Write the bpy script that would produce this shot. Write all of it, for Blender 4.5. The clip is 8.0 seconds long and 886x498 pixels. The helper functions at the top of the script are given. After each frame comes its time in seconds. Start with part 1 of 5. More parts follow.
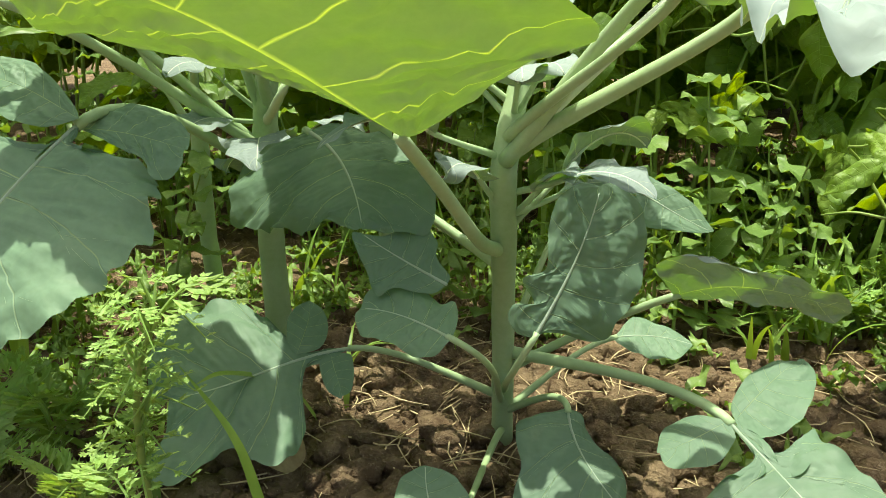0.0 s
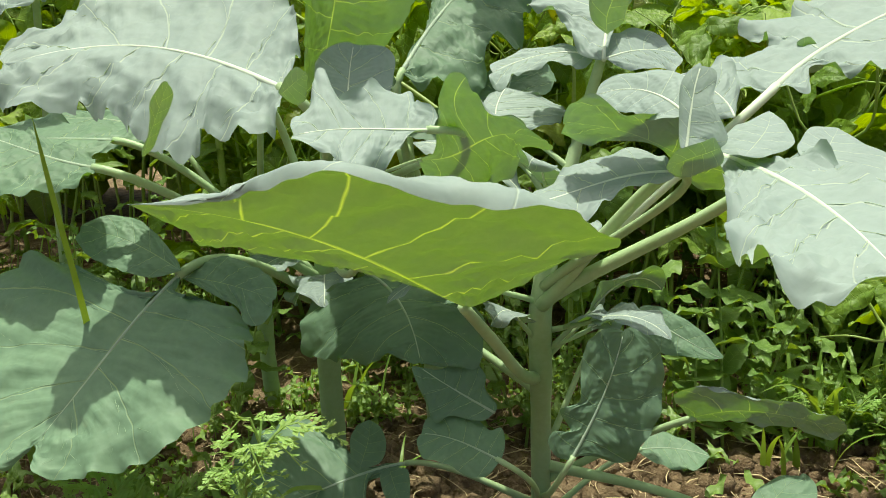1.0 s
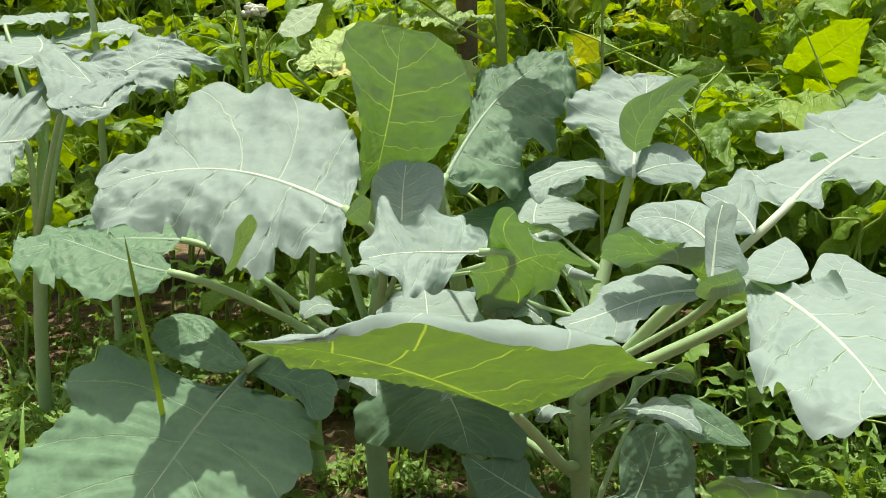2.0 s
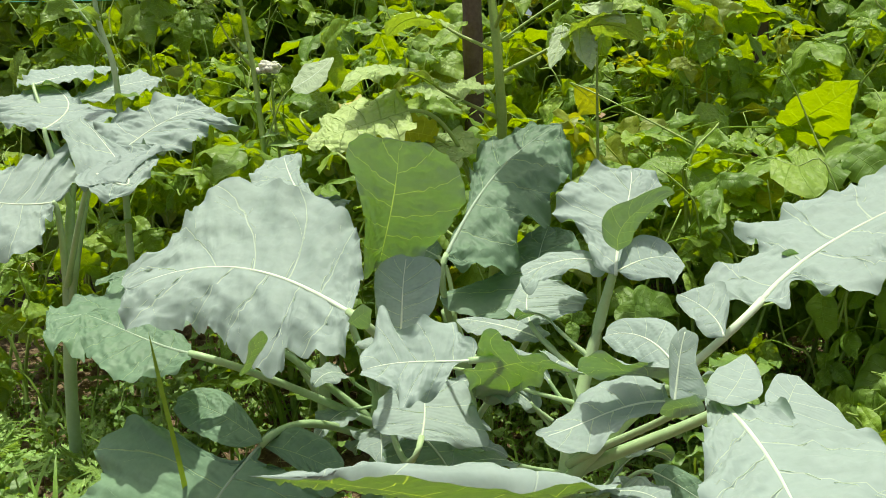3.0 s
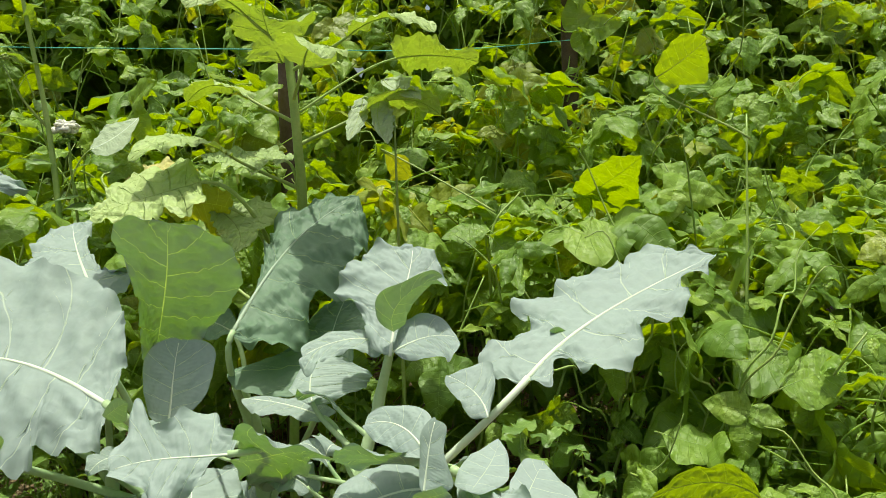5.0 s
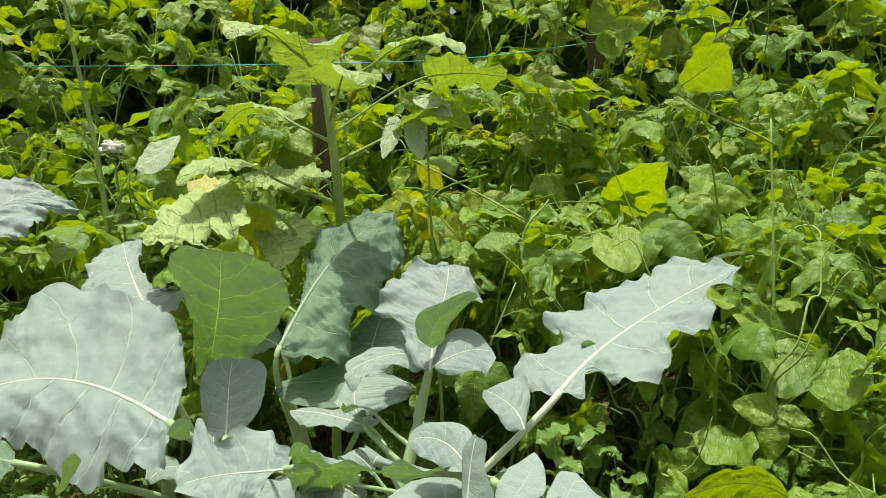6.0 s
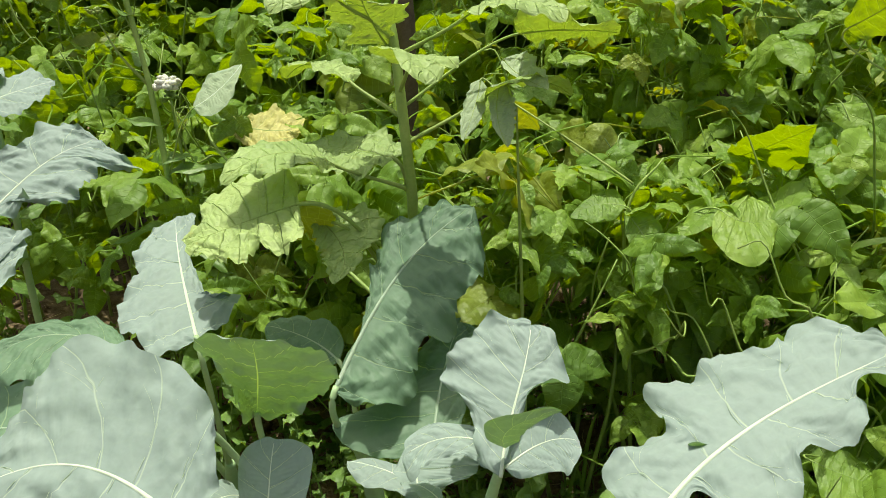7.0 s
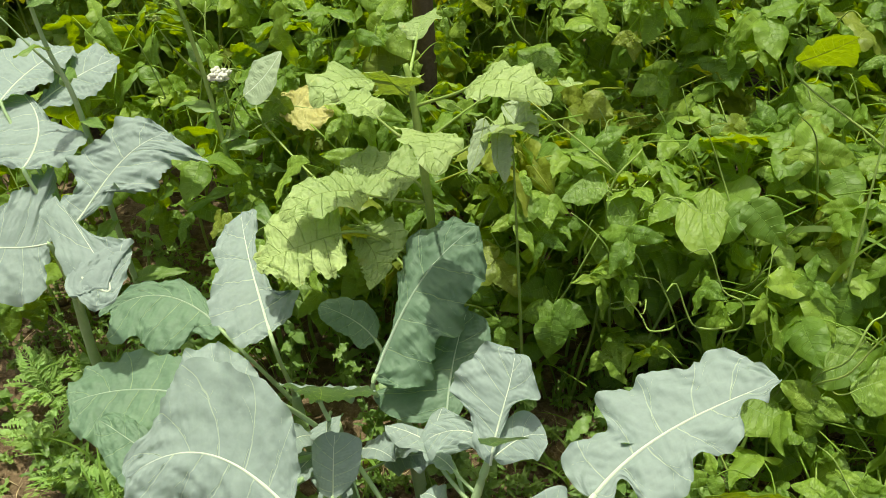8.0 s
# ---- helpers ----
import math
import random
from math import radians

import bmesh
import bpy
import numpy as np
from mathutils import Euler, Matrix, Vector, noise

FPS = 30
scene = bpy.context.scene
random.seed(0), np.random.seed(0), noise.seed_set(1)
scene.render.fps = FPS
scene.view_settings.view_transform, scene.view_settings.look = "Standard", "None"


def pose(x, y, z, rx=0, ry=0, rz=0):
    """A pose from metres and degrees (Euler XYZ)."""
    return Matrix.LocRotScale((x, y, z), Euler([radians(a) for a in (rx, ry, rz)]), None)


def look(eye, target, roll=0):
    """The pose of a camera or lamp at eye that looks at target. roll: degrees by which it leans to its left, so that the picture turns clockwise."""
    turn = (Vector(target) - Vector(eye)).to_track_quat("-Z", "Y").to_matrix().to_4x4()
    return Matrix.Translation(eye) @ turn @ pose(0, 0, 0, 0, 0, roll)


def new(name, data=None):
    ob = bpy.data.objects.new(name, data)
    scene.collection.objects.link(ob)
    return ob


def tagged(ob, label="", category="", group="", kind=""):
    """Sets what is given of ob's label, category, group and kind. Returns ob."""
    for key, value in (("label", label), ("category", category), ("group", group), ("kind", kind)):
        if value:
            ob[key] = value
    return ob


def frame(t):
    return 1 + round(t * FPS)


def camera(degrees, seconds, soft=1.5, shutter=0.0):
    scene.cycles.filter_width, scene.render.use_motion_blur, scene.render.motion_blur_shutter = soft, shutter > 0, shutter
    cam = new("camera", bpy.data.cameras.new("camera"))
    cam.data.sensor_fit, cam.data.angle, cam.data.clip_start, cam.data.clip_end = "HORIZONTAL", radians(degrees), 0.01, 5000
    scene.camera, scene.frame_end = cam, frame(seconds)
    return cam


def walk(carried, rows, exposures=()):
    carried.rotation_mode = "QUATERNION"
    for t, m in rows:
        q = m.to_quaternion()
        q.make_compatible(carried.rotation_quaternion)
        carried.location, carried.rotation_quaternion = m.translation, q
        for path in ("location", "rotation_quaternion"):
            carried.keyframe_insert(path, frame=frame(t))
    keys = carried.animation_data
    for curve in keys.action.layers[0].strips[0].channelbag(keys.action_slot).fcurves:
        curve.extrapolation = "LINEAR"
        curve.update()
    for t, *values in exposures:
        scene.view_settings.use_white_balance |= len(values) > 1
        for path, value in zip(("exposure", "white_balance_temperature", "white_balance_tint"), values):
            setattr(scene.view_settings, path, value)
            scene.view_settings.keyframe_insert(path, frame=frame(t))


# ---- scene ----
cam = camera(56.5, 8.0, soft=0.6)
PATH = [
    (0, (0.028, 0.045, 0.381), (-0.026, 1.946, -0.24), 0.1),
    (0.5, (0.021, 0.0, 0.425), (-0.046, 1.932, -0.09), -0.3),
    (1, (0.009, -0.045, 0.453), (-0.093, 1.906, 0.023), -0.9),
    (1.5, (-0.005, -0.078, 0.476), (-0.13, 1.895, 0.168), -1.6),
    (1.7, (-0.009, -0.087, 0.484), (-0.143, 1.887, 0.191), -1.6),
    (2.8, (0.01, -0.142, 0.604), (-0.187, 1.813, 0.232), -2.1),
    (3, (0.019, -0.146, 0.615), (-0.18, 1.816, 0.284), -2.1),
    (3.5, (0.02, -0.153, 0.62), (-0.164, 1.819, 0.348), -1.5),
    (4, (0.031, -0.15, 0.622), (-0.145, 1.826, 0.37), -1.4),
    (4.5, (0.093, -0.138, 0.64), (0.133, 1.847, 0.399), -0.7),
    (4.7, (0.097, -0.132, 0.64), (0.227, 1.851, 0.411), -0.4),
    (5.8, (0.094, -0.182, 0.685), (0.234, 1.796, 0.429), -2.0),
    (6, (0.088, -0.181, 0.685), (0.169, 1.801, 0.428), -2.4),
    (6.5, (0.106, -0.089, 0.698), (0.015, 1.887, 0.405), -2.9),
    (7, (0.121, 0.038, 0.879), (-0.063, 1.908, 0.192), -2.7),
    (7.5, (0.141, 0.017, 1.114), (-0.081, 1.76, 0.159), -3.4),
    (8, (0.172, -0.056, 1.268), (-0.081, 1.564, 0.124), -4.6),
]
walk(cam, [(t, look(eye, target, roll)) for t, eye, target, roll in PATH], exposures=[(0, 0.42, 7100, -6), (0.5, 0.06, 7000, -7), (1, -0.05, 7000, -7), (3.5, -0.07, 7000, -7), (6.5, -0.13, 7000, -7), (8, -0.22, 7300, -9)])

# ---- light ----
SUN = Vector((-0.06, 0.05, 0.997)).normalized()
sun = new("sun", bpy.data.lights.new("sun", "SUN"))
sun.data.energy, sun.data.angle, sun.data.color = 4.9, radians(0.55), (1.0, 0.965, 0.91)
sun.matrix_world = look(SUN * 20, (0, 0, 0))
world = bpy.data.worlds.new("sky")
scene.world = world
world.use_nodes = True
wn, wl = world.node_tree.nodes, world.node_tree.links
sky = wn.new("ShaderNodeTexSky")
sky.sky_type, sky.sun_disc = "NISHITA", False
sky.dust_density, sky.air_density = 6.0, 0.6
sky.sun_elevation, sky.sun_rotation = math.asin(SUN.z), math.atan2(SUN.x, SUN.y)
wl.new(sky.outputs[0], wn["Background"].inputs[0])
wn["Background"].inputs[1].default_value = 0.19


# ---- materials ----
def material(name):
    m = bpy.data.materials.new(name)
    m.use_nodes = True
    nt = m.node_tree
    return m, nt.nodes, nt.links, nt.nodes["Principled BSDF"]


def math_node(n, l, op, a, b=None, c=None):
    k = n.new("ShaderNodeMath")
    k.operation = op
    for i, v in enumerate((a, b, c)):
        if v is None:
            continue
        if isinstance(v, (int, float)):
            k.inputs[i].default_value = v
        else:
            l.new(v, k.inputs[i])
    return k.outputs[0]


def noise_tex(n, l, vec, scale, detail=4.0, rough=0.6):
    k = n.new("ShaderNodeTexNoise")
    k.inputs["Scale"].default_value, k.inputs["Detail"].default_value, k.inputs["Roughness"].default_value = scale, detail, rough
    if vec is not None:
        l.new(vec, k.inputs["Vector"])
    return k.outputs[0]


def mix_col(n, l, fac, a, b, mode="MIX"):
    k = n.new("ShaderNodeMix")
    k.data_type, k.blend_type = "RGBA", mode
    for sock, v in ((k.inputs[0], fac), (k.inputs[6], a), (k.inputs[7], b)):
        if isinstance(v, (int, float)):
            sock.default_value = v
        elif isinstance(v, tuple):
            sock.default_value = (*v, 1)
        else:
            l.new(v, sock)
    return k.outputs[2]


def ramp(n, l, fac, lo, hi, a=0.0, b=1.0):
    k = n.new("ShaderNodeMapRange")
    l.new(fac, k.inputs[0])
    for i, v in enumerate((lo, hi, a, b)):
        k.inputs[i + 1].default_value = v
    return k.outputs[0]


def leaf_material(name, top, vein, through_col, share, rough, veins=8, net=70.0, relief=0.35, hue=0.12, spec=0.4, age=None, wax=0.0, bulge=0.004, mesh=0.10, glow=1.6, pucker=75.0, wide=0.05, groove=0.10):
    """A thin leaf: waxy reflecting face, light passing through, side veins from the blade's own coordinates."""
    m, n, l, p = material(name)
    co = n.new("ShaderNodeTexCoord")
    obj = co.outputs["Object"]
    sep = n.new("ShaderNodeSeparateXYZ")
    l.new(co.outputs["UV"], sep.inputs[0])
    u, v = sep.outputs[0], sep.outputs[1]
    av = math_node(n, l, "ABSOLUTE", math_node(n, l, "MULTIPLY_ADD", v, 2.0, -1.0))
    side = math_node(n, l, "GREATER_THAN", v, 0.5)
    warp = ramp(n, l, noise_tex(n, l, obj, 18.0, 2.0), 0, 1, -0.02, 0.02)
    run = math_node(n, l, "ADD", math_node(n, l, "MULTIPLY_ADD", av, -0.12, u), warp)
    run = math_node(n, l, "MULTIPLY_ADD", side, 0.42 / veins, run)
    saw = math_node(n, l, "PINGPONG", math_node(n, l, "MULTIPLY", run, float(veins)), 0.5)
    width = ramp(n, l, av, 0, 1, wide, wide * 0.35)
    line = math_node(n, l, "SUBTRACT", 1.0, math_node(n, l, "MINIMUM", math_node(n, l, "DIVIDE", saw, width), 1.0))
    vor = n.new("ShaderNodeTexVoronoi")
    vor.feature = "DISTANCE_TO_EDGE"
    vor.inputs["Scale"].default_value = net
    l.new(obj, vor.inputs["Vector"])
    fine = ramp(n, l, vor.outputs["Distance"], 0.0, 0.09, 1.0, 0.0)
    middle = math_node(n, l, "DIVIDE", av, math_node(n, l, "MULTIPLY_ADD", u, -0.026, 0.032))
    line = math_node(n, l, "MAXIMUM", line, math_node(n, l, "SUBTRACT", 1.0, math_node(n, l, "MINIMUM", middle, 1.0)))
    lines = math_node(n, l, "MAXIMUM", line, math_node(n, l, "MULTIPLY", fine, mesh))
    info = n.new("ShaderNodeObjectInfo")
    big = noise_tex(n, l, obj, 9.0, 3.0)
    small = noise_tex(n, l, obj, 160.0, 3.0)
    shift = math_node(n, l, "ADD", ramp(n, l, info.outputs["Random"], 0, 1, -hue, hue), ramp(n, l, big, 0.3, 0.7, -hue, hue))
    hs = n.new("ShaderNodeHueSaturation")
    hs.inputs["Color"].default_value = (*top, 1)
    l.new(math_node(n, l, "ADD", shift, 1.0), hs.inputs["Value"])
    l.new(math_node(n, l, "MULTIPLY_ADD", shift, -0.05, 0.5), hs.inputs["Hue"])
    col = mix_col(n, l, math_node(n, l, "MULTIPLY", ramp(n, l, small, 0.35, 0.7), 0.25), hs.outputs[0], tuple(c * 0.72 for c in top))
    if age:
        spots = ramp(n, l, noise_tex(n, l, obj, 30.0, 5.0, 0.7), 0.62, 0.74)
        col = mix_col(n, l, math_node(n, l, "MULTIPLY", spots, 0.6), col, age)
    col = mix_col(n, l, math_node(n, l, "MULTIPLY", lines, 0.55), col, vein)
    l.new(col, p.inputs["Base Color"])
    p.inputs["Specular IOR Level"].default_value = spec
    p.inputs["Coat Weight"].default_value, p.inputs["Coat Roughness"].default_value = wax, 0.6
    l.new(ramp(n, l, small, 0.3, 0.7, rough - 0.06, rough + 0.08), p.inputs["Roughness"])
    tr = n.new("ShaderNodeBsdfTranslucent")
    tcol = mix_col(n, l, math_node(n, l, "MULTIPLY", lines, 0.8), through_col, tuple(min(1, c * glow + 0.03) for c in through_col))
    tcol = mix_col(n, l, ramp(n, l, big, 0.3, 0.75, 0.0, 0.35), tcol, tuple(c * 0.7 for c in through_col))
    l.new(tcol, tr.inputs[0])
    mx = n.new("ShaderNodeMixShader")
    mx.inputs[0].default_value = share
    l.new(p.outputs[0], mx.inputs[1])
    l.new(tr.outputs[0], mx.inputs[2])
    l.new(mx.outputs[0], n["Material Output"].inputs[0])
    bump = n.new("ShaderNodeBump")
    bump.inputs["Strength"].default_value, bump.inputs["Distance"].default_value = relief, bulge
    cell = n.new("ShaderNodeTexVoronoi")
    cell.feature = "SMOOTH_F1"
    cell.inputs["Scale"].default_value, cell.inputs["Smoothness"].default_value = pucker, 0.6
    l.new(obj, cell.inputs["Vector"])
    puff = math_node(n, l, "MULTIPLY_ADD", cell.outputs["Distance"], -1.1, noise_tex(n, l, obj, pucker * 0.6, 3.0))
    puff = math_node(n, l, "SUBTRACT", puff, math_node(n, l, "MULTIPLY", lines, groove))
    l.new(puff, bump.inputs["Height"])
    l.new(bump.outputs[0], p.inputs["Normal"])
    l.new(bump.outputs[0], tr.inputs["Normal"])
    return m


def plain_material(name, a, b, scale, rough, relief=0.3, dist=0.003, spec=0.4, through_col=None, share=0.2, spread=0.25):
    """Two tones mixed by noise at two sizes, with fine relief; varies a little from object to object and piece to piece."""
    m, n, l, p = material(name)
    co = n.new("ShaderNodeTexCoord").outputs["Object"]
    info, geo = n.new("ShaderNodeObjectInfo"), n.new("ShaderNodeNewGeometry")
    f = math_node(n, l, "MULTIPLY_ADD", noise_tex(n, l, co, scale * 6, 4.0), 0.4, math_node(n, l, "MULTIPLY", noise_tex(n, l, co, scale, 5.0), 0.6))
    col = mix_col(n, l, ramp(n, l, f, 0.32, 0.68), a, b)
    hs = n.new("ShaderNodeHueSaturation")
    l.new(col, hs.inputs["Color"])
    rnd = math_node(n, l, "MULTIPLY", math_node(n, l, "ADD", info.outputs["Random"], geo.outputs["Random Per Island"]), 0.5)
    l.new(ramp(n, l, rnd, 0, 1, 1 - spread, 1 + spread), hs.inputs["Value"])
    l.new(ramp(n, l, rnd, 0, 1, 0.485, 0.515), hs.inputs["Hue"])
    l.new(hs.outputs[0], p.inputs["Base Color"])
    p.inputs["Roughness"].default_value, p.inputs["Specular IOR Level"].default_value = rough, spec
    bump = n.new("ShaderNodeBump")
    bump.inputs["Strength"].default_value, bump.inputs["Distance"].default_value = relief, dist
    l.new(f, bump.inputs["Height"])
    l.new(bump.outputs[0], p.inputs["Normal"])
    if through_col:
        tr = n.new("ShaderNodeBsdfTranslucent")
        tr.inputs[0].default_value = (*through_col, 1)
        mx = n.new("ShaderNodeMixShader")
        mx.inputs[0].default_value = share
        l.new(p.outputs[0], mx.inputs[1])
        l.new(tr.outputs[0], mx.inputs[2])
        l.new(mx.outputs[0], n["Material Output"].inputs[0])
    return m


def soil_material():
    m, n, l, p = material("dry_soil")
    co = n.new("ShaderNodeTexCoord").outputs["Object"]
    big, mid, fine = noise_tex(n, l, co, 3.0, 4.0), noise_tex(n, l, co, 28.0, 6.0, 0.7), noise_tex(n, l, co, 220.0, 4.0, 0.7)
    col = mix_col(n, l, ramp(n, l, mid, 0.35, 0.68), (0.11, 0.072, 0.042), (0.37, 0.27, 0.165))
    col = mix_col(n, l, ramp(n, l, big, 0.35, 0.7, 0, 0.55), col, (0.19, 0.12, 0.075))
    col = mix_col(n, l, ramp(n, l, fine, 0.56, 0.75, 0, 0.6), col, (0.50, 0.40, 0.28))
    l.new(col, p.inputs["Base Color"])
    p.inputs["Roughness"].default_value, p.inputs["Specular IOR Level"].default_value = 0.95, 0.15
    h = math_node(n, l, "MULTIPLY_ADD", fine, 0.3, mid)
    bump = n.new("ShaderNodeBump")
    bump.inputs["Strength"].default_value, bump.inputs["Distance"].default_value = 1.0, 0.02
    l.new(h, bump.inputs["Height"])
    l.new(bump.outputs[0], p.inputs["Normal"])
    return m


BRASSICA = leaf_material("glaucous_leaf", (0.37, 0.45, 0.43), (0.58, 0.66, 0.60), (0.125, 0.265, 0.001), 0.36, 0.6, veins=6, net=38.0, relief=0.34, hue=0.05, spec=0.35, glow=6.0, pucker=42.0, wide=0.03, mesh=0.05, bulge=0.006)
# Older, duller leaves; the colour also carries the shade on the lower leaves.
OLD_SHADED = leaf_material("older_shaded_glaucous_leaf", (0.20, 0.315, 0.205), (0.36, 0.46, 0.34), (0.13, 0.27, 0.001), 0.36, 0.55, veins=6, net=38.0, relief=0.55, hue=0.12, spec=0.4, glow=6.0, pucker=42.0, wide=0.03, mesh=0.05, bulge=0.006, age=(0.29, 0.38, 0.25))
BEAN = leaf_material("bean_leaf", (0.20, 0.325, 0.05), (0.25, 0.38, 0.085), (0.42, 0.55, 0.005), 0.43, 0.50, veins=7, net=75.0, relief=0.65, hue=0.26, spec=0.5, mesh=0.02, pucker=95.0, bulge=0.0026, groove=0.45, wide=0.07)
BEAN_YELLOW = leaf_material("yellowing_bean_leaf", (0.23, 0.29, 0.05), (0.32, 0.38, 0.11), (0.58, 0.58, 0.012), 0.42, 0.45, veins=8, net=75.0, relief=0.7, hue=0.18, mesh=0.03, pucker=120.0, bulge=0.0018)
MUSTARD = leaf_material("mustard_leaf", (0.37, 0.48, 0.19), (0.26, 0.37, 0.11), (0.41, 0.56, 0.02), 0.32, 0.5, veins=7, net=50.0, relief=0.8, hue=0.16, age=(0.45, 0.36, 0.08), pucker=60.0, groove=0.7, mesh=0.25, wide=0.07)
PALE = leaf_material("pale_yellow_leaf", (0.60, 0.55, 0.20), (0.70, 0.62, 0.32), (0.7, 0.55, 0.05), 0.3, 0.55, veins=6, net=85.0, relief=0.7, age=(0.42, 0.27, 0.07))
WEED = leaf_material("weed_leaf", (0.17, 0.28, 0.07), (0.25, 0.35, 0.12), (0.32, 0.45, 0.02), 0.34, 0.42, veins=6, net=150.0, relief=0.4, hue=0.2)
DOWNY = leaf_material("downy_leaf", (0.34, 0.42, 0.27), (0.46, 0.54, 0.38), (0.45, 0.55, 0.06), 0.25, 0.6, veins=6, net=110.0, relief=0.4)
SIDE_VEIN = plain_material("side_vein", (0.46, 0.55, 0.45), (0.40, 0.50, 0.39), 40.0, 0.5, 0.1, 0.001, through_col=(0.6, 0.75, 0.1), share=0.3, spread=0.08)
# Fainter side veins, toned to that shade-darkened leaf colour.
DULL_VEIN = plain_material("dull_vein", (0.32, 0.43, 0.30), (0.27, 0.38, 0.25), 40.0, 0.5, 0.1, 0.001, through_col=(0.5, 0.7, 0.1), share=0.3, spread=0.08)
RIB = plain_material("pale_rib", (0.66, 0.73, 0.60), (0.58, 0.66, 0.50), 40.0, 0.45, 0.15, 0.001, through_col=(0.75, 0.85, 0.2), share=0.12, spread=0.08)
GLOW_RIB = plain_material("thin_rib", (0.55, 0.62, 0.2), (0.5, 0.58, 0.16), 40.0, 0.5, 0.1, 0.001, through_col=(0.98, 0.98, 0.25), share=0.92, spread=0.05)
STEM = plain_material("waxy_stem", (0.31, 0.43, 0.21), (0.40, 0.52, 0.30), 30.0, 0.45, 0.2, 0.001, spread=0.08)
VINE = plain_material("green_vine", (0.22, 0.33, 0.07), (0.36, 0.45, 0.13), 40.0, 0.42, 0.2, 0.001, through_col=(0.4, 0.5, 0.04), share=0.15)
GRASS = plain_material("grass_blade", (0.15, 0.27, 0.05), (0.25, 0.37, 0.08), 20.0, 0.42, 0.2, 0.001, through_col=(0.40, 0.54, 0.03), share=0.34)
FEATHER = plain_material("feathery_leaf", (0.24, 0.38, 0.10), (0.34, 0.48, 0.15), 30.0, 0.5, 0.2, 0.001, through_col=(0.45, 0.6, 0.06), share=0.35)
STRAW = plain_material("dry_straw", (0.42, 0.31, 0.17), (0.60, 0.49, 0.30), 60.0, 0.8, 0.3, 0.001, spread=0.35)
DRYLEAF = plain_material("dry_leaf", (0.30, 0.20, 0.10), (0.52, 0.40, 0.22), 50.0, 0.8, 0.4, 0.002, through_col=(0.5, 0.33, 0.1), share=0.2)
WOOD = plain_material("weathered_post", (0.07, 0.045, 0.03), (0.14, 0.10, 0.075), 25.0, 0.9, 0.8, 0.004)
TWINE = plain_material("green_twine", (0.10, 0.48, 0.42), (0.16, 0.56, 0.50), 300.0, 0.5, 0.3, 0.0005)
PETAL = plain_material("white_petals", (0.82, 0.80, 0.68), (0.86, 0.85, 0.78), 60.0, 0.6, 0.2, 0.001, through_col=(0.7, 0.7, 0.5), share=0.25, spread=0.06)
SOIL = soil_material()


# ---- builders ----
def mesh_from(name, verts, faces, mat, uv=None, smooth=True):
    me = bpy.data.meshes.new(name)
    me.from_pydata([tuple(map(float, v)) for v in verts], [], faces)
    if uv is not None:
        lay = me.uv_layers.new(name="UVMap")
        idx = np.empty(len(me.loops), dtype=np.int32)
        me.loops.foreach_get("vertex_index", idx)
        lay.data.foreach_set("uv", np.asarray(uv, dtype=np.float32)[idx].ravel())
    me.materials.append(mat)
    me.polygons.foreach_set("use_smooth", [smooth] * len(me.polygons))
    me.update()
    return me


def part(name, data, parent, label="", m=None):
    ob = new(name, data)
    ob.parent = parent
    if m is not None:
        ob.matrix_basis = m
    return tagged(ob, label)


def thing(name, label, category, at=(0, 0, 0), group="", kind=""):
    ob = new(name)
    ob.location = at
    ob.empty_display_size = 0.05
    return tagged(ob, label, category, group, kind)


def unit(a):
    return a / (np.linalg.norm(a, axis=-1, keepdims=True) + 1e-12)


def curve_points(pts, count):
    """Catmull-Rom through the points, evenly in parameter."""
    p = np.array(pts, dtype=float)
    p = np.vstack([2 * p[0] - p[1], p, 2 * p[-1] - p[-2]])
    out = []
    for t in np.linspace(0, len(pts) - 1, count):
        i = min(int(t), len(pts) - 2)
        f = t - i
        a, b, c, d = p[i], p[i + 1], p[i + 2], p[i + 3]
        out.append(0.5 * (2 * b + (c - a) * f + (2 * a - 5 * b + 4 * c - d) * f * f + (3 * b - a - 3 * c + d) * f ** 3))
    return np.array(out)


def tube_arrays(pts, radii, sides=8, start=0, wobble=0.0):
    """Vertices and faces of a tapering tube along pts; start: the first vertex's number."""
    p = np.array(pts)
    r = np.interp(np.linspace(0, 1, len(p)), np.linspace(0, 1, len(radii)), radii)
    d = unit(np.gradient(p, axis=0))
    ref = np.array((0.31, 0.17, 0.93)) if abs(d[0] @ np.array((0.31, 0.17, 0.93))) < 0.9 else np.array((1.0, 0, 0))
    x = unit(np.cross(ref, d))
    y = np.cross(d, x)
    ang = np.arange(sides) * 2 * math.pi / sides
    verts = []
    for i in range(len(p)):
        w = 1 + wobble * math.sin(i * 2.1) + wobble * 0.5 * math.sin(i * 5.3)
        for a in ang:
            verts.append(p[i] + r[i] * w * (x[i] * math.cos(a) + y[i] * math.sin(a)))
    faces = []
    for i in range(len(p) - 1):
        for k in range(sides):
            a, b = start + i * sides + k, start + i * sides + (k + 1) % sides
            faces.append((a, b, b + sides, a + sides))
    faces.append(tuple(start + k for k in range(sides))[::-1])
    faces.append(tuple(start + (len(p) - 1) * sides + k for k in range(sides)))
    return verts, faces


def tube(name, pts, radii, mat, parent, sides=10, count=None, label="", wobble=0.0):
    c = curve_points(pts, count or 5 * len(pts))
    v, f = tube_arrays(c, radii, sides, 0, wobble)
    return part(name, mesh_from(name, v, f, mat), parent, label)


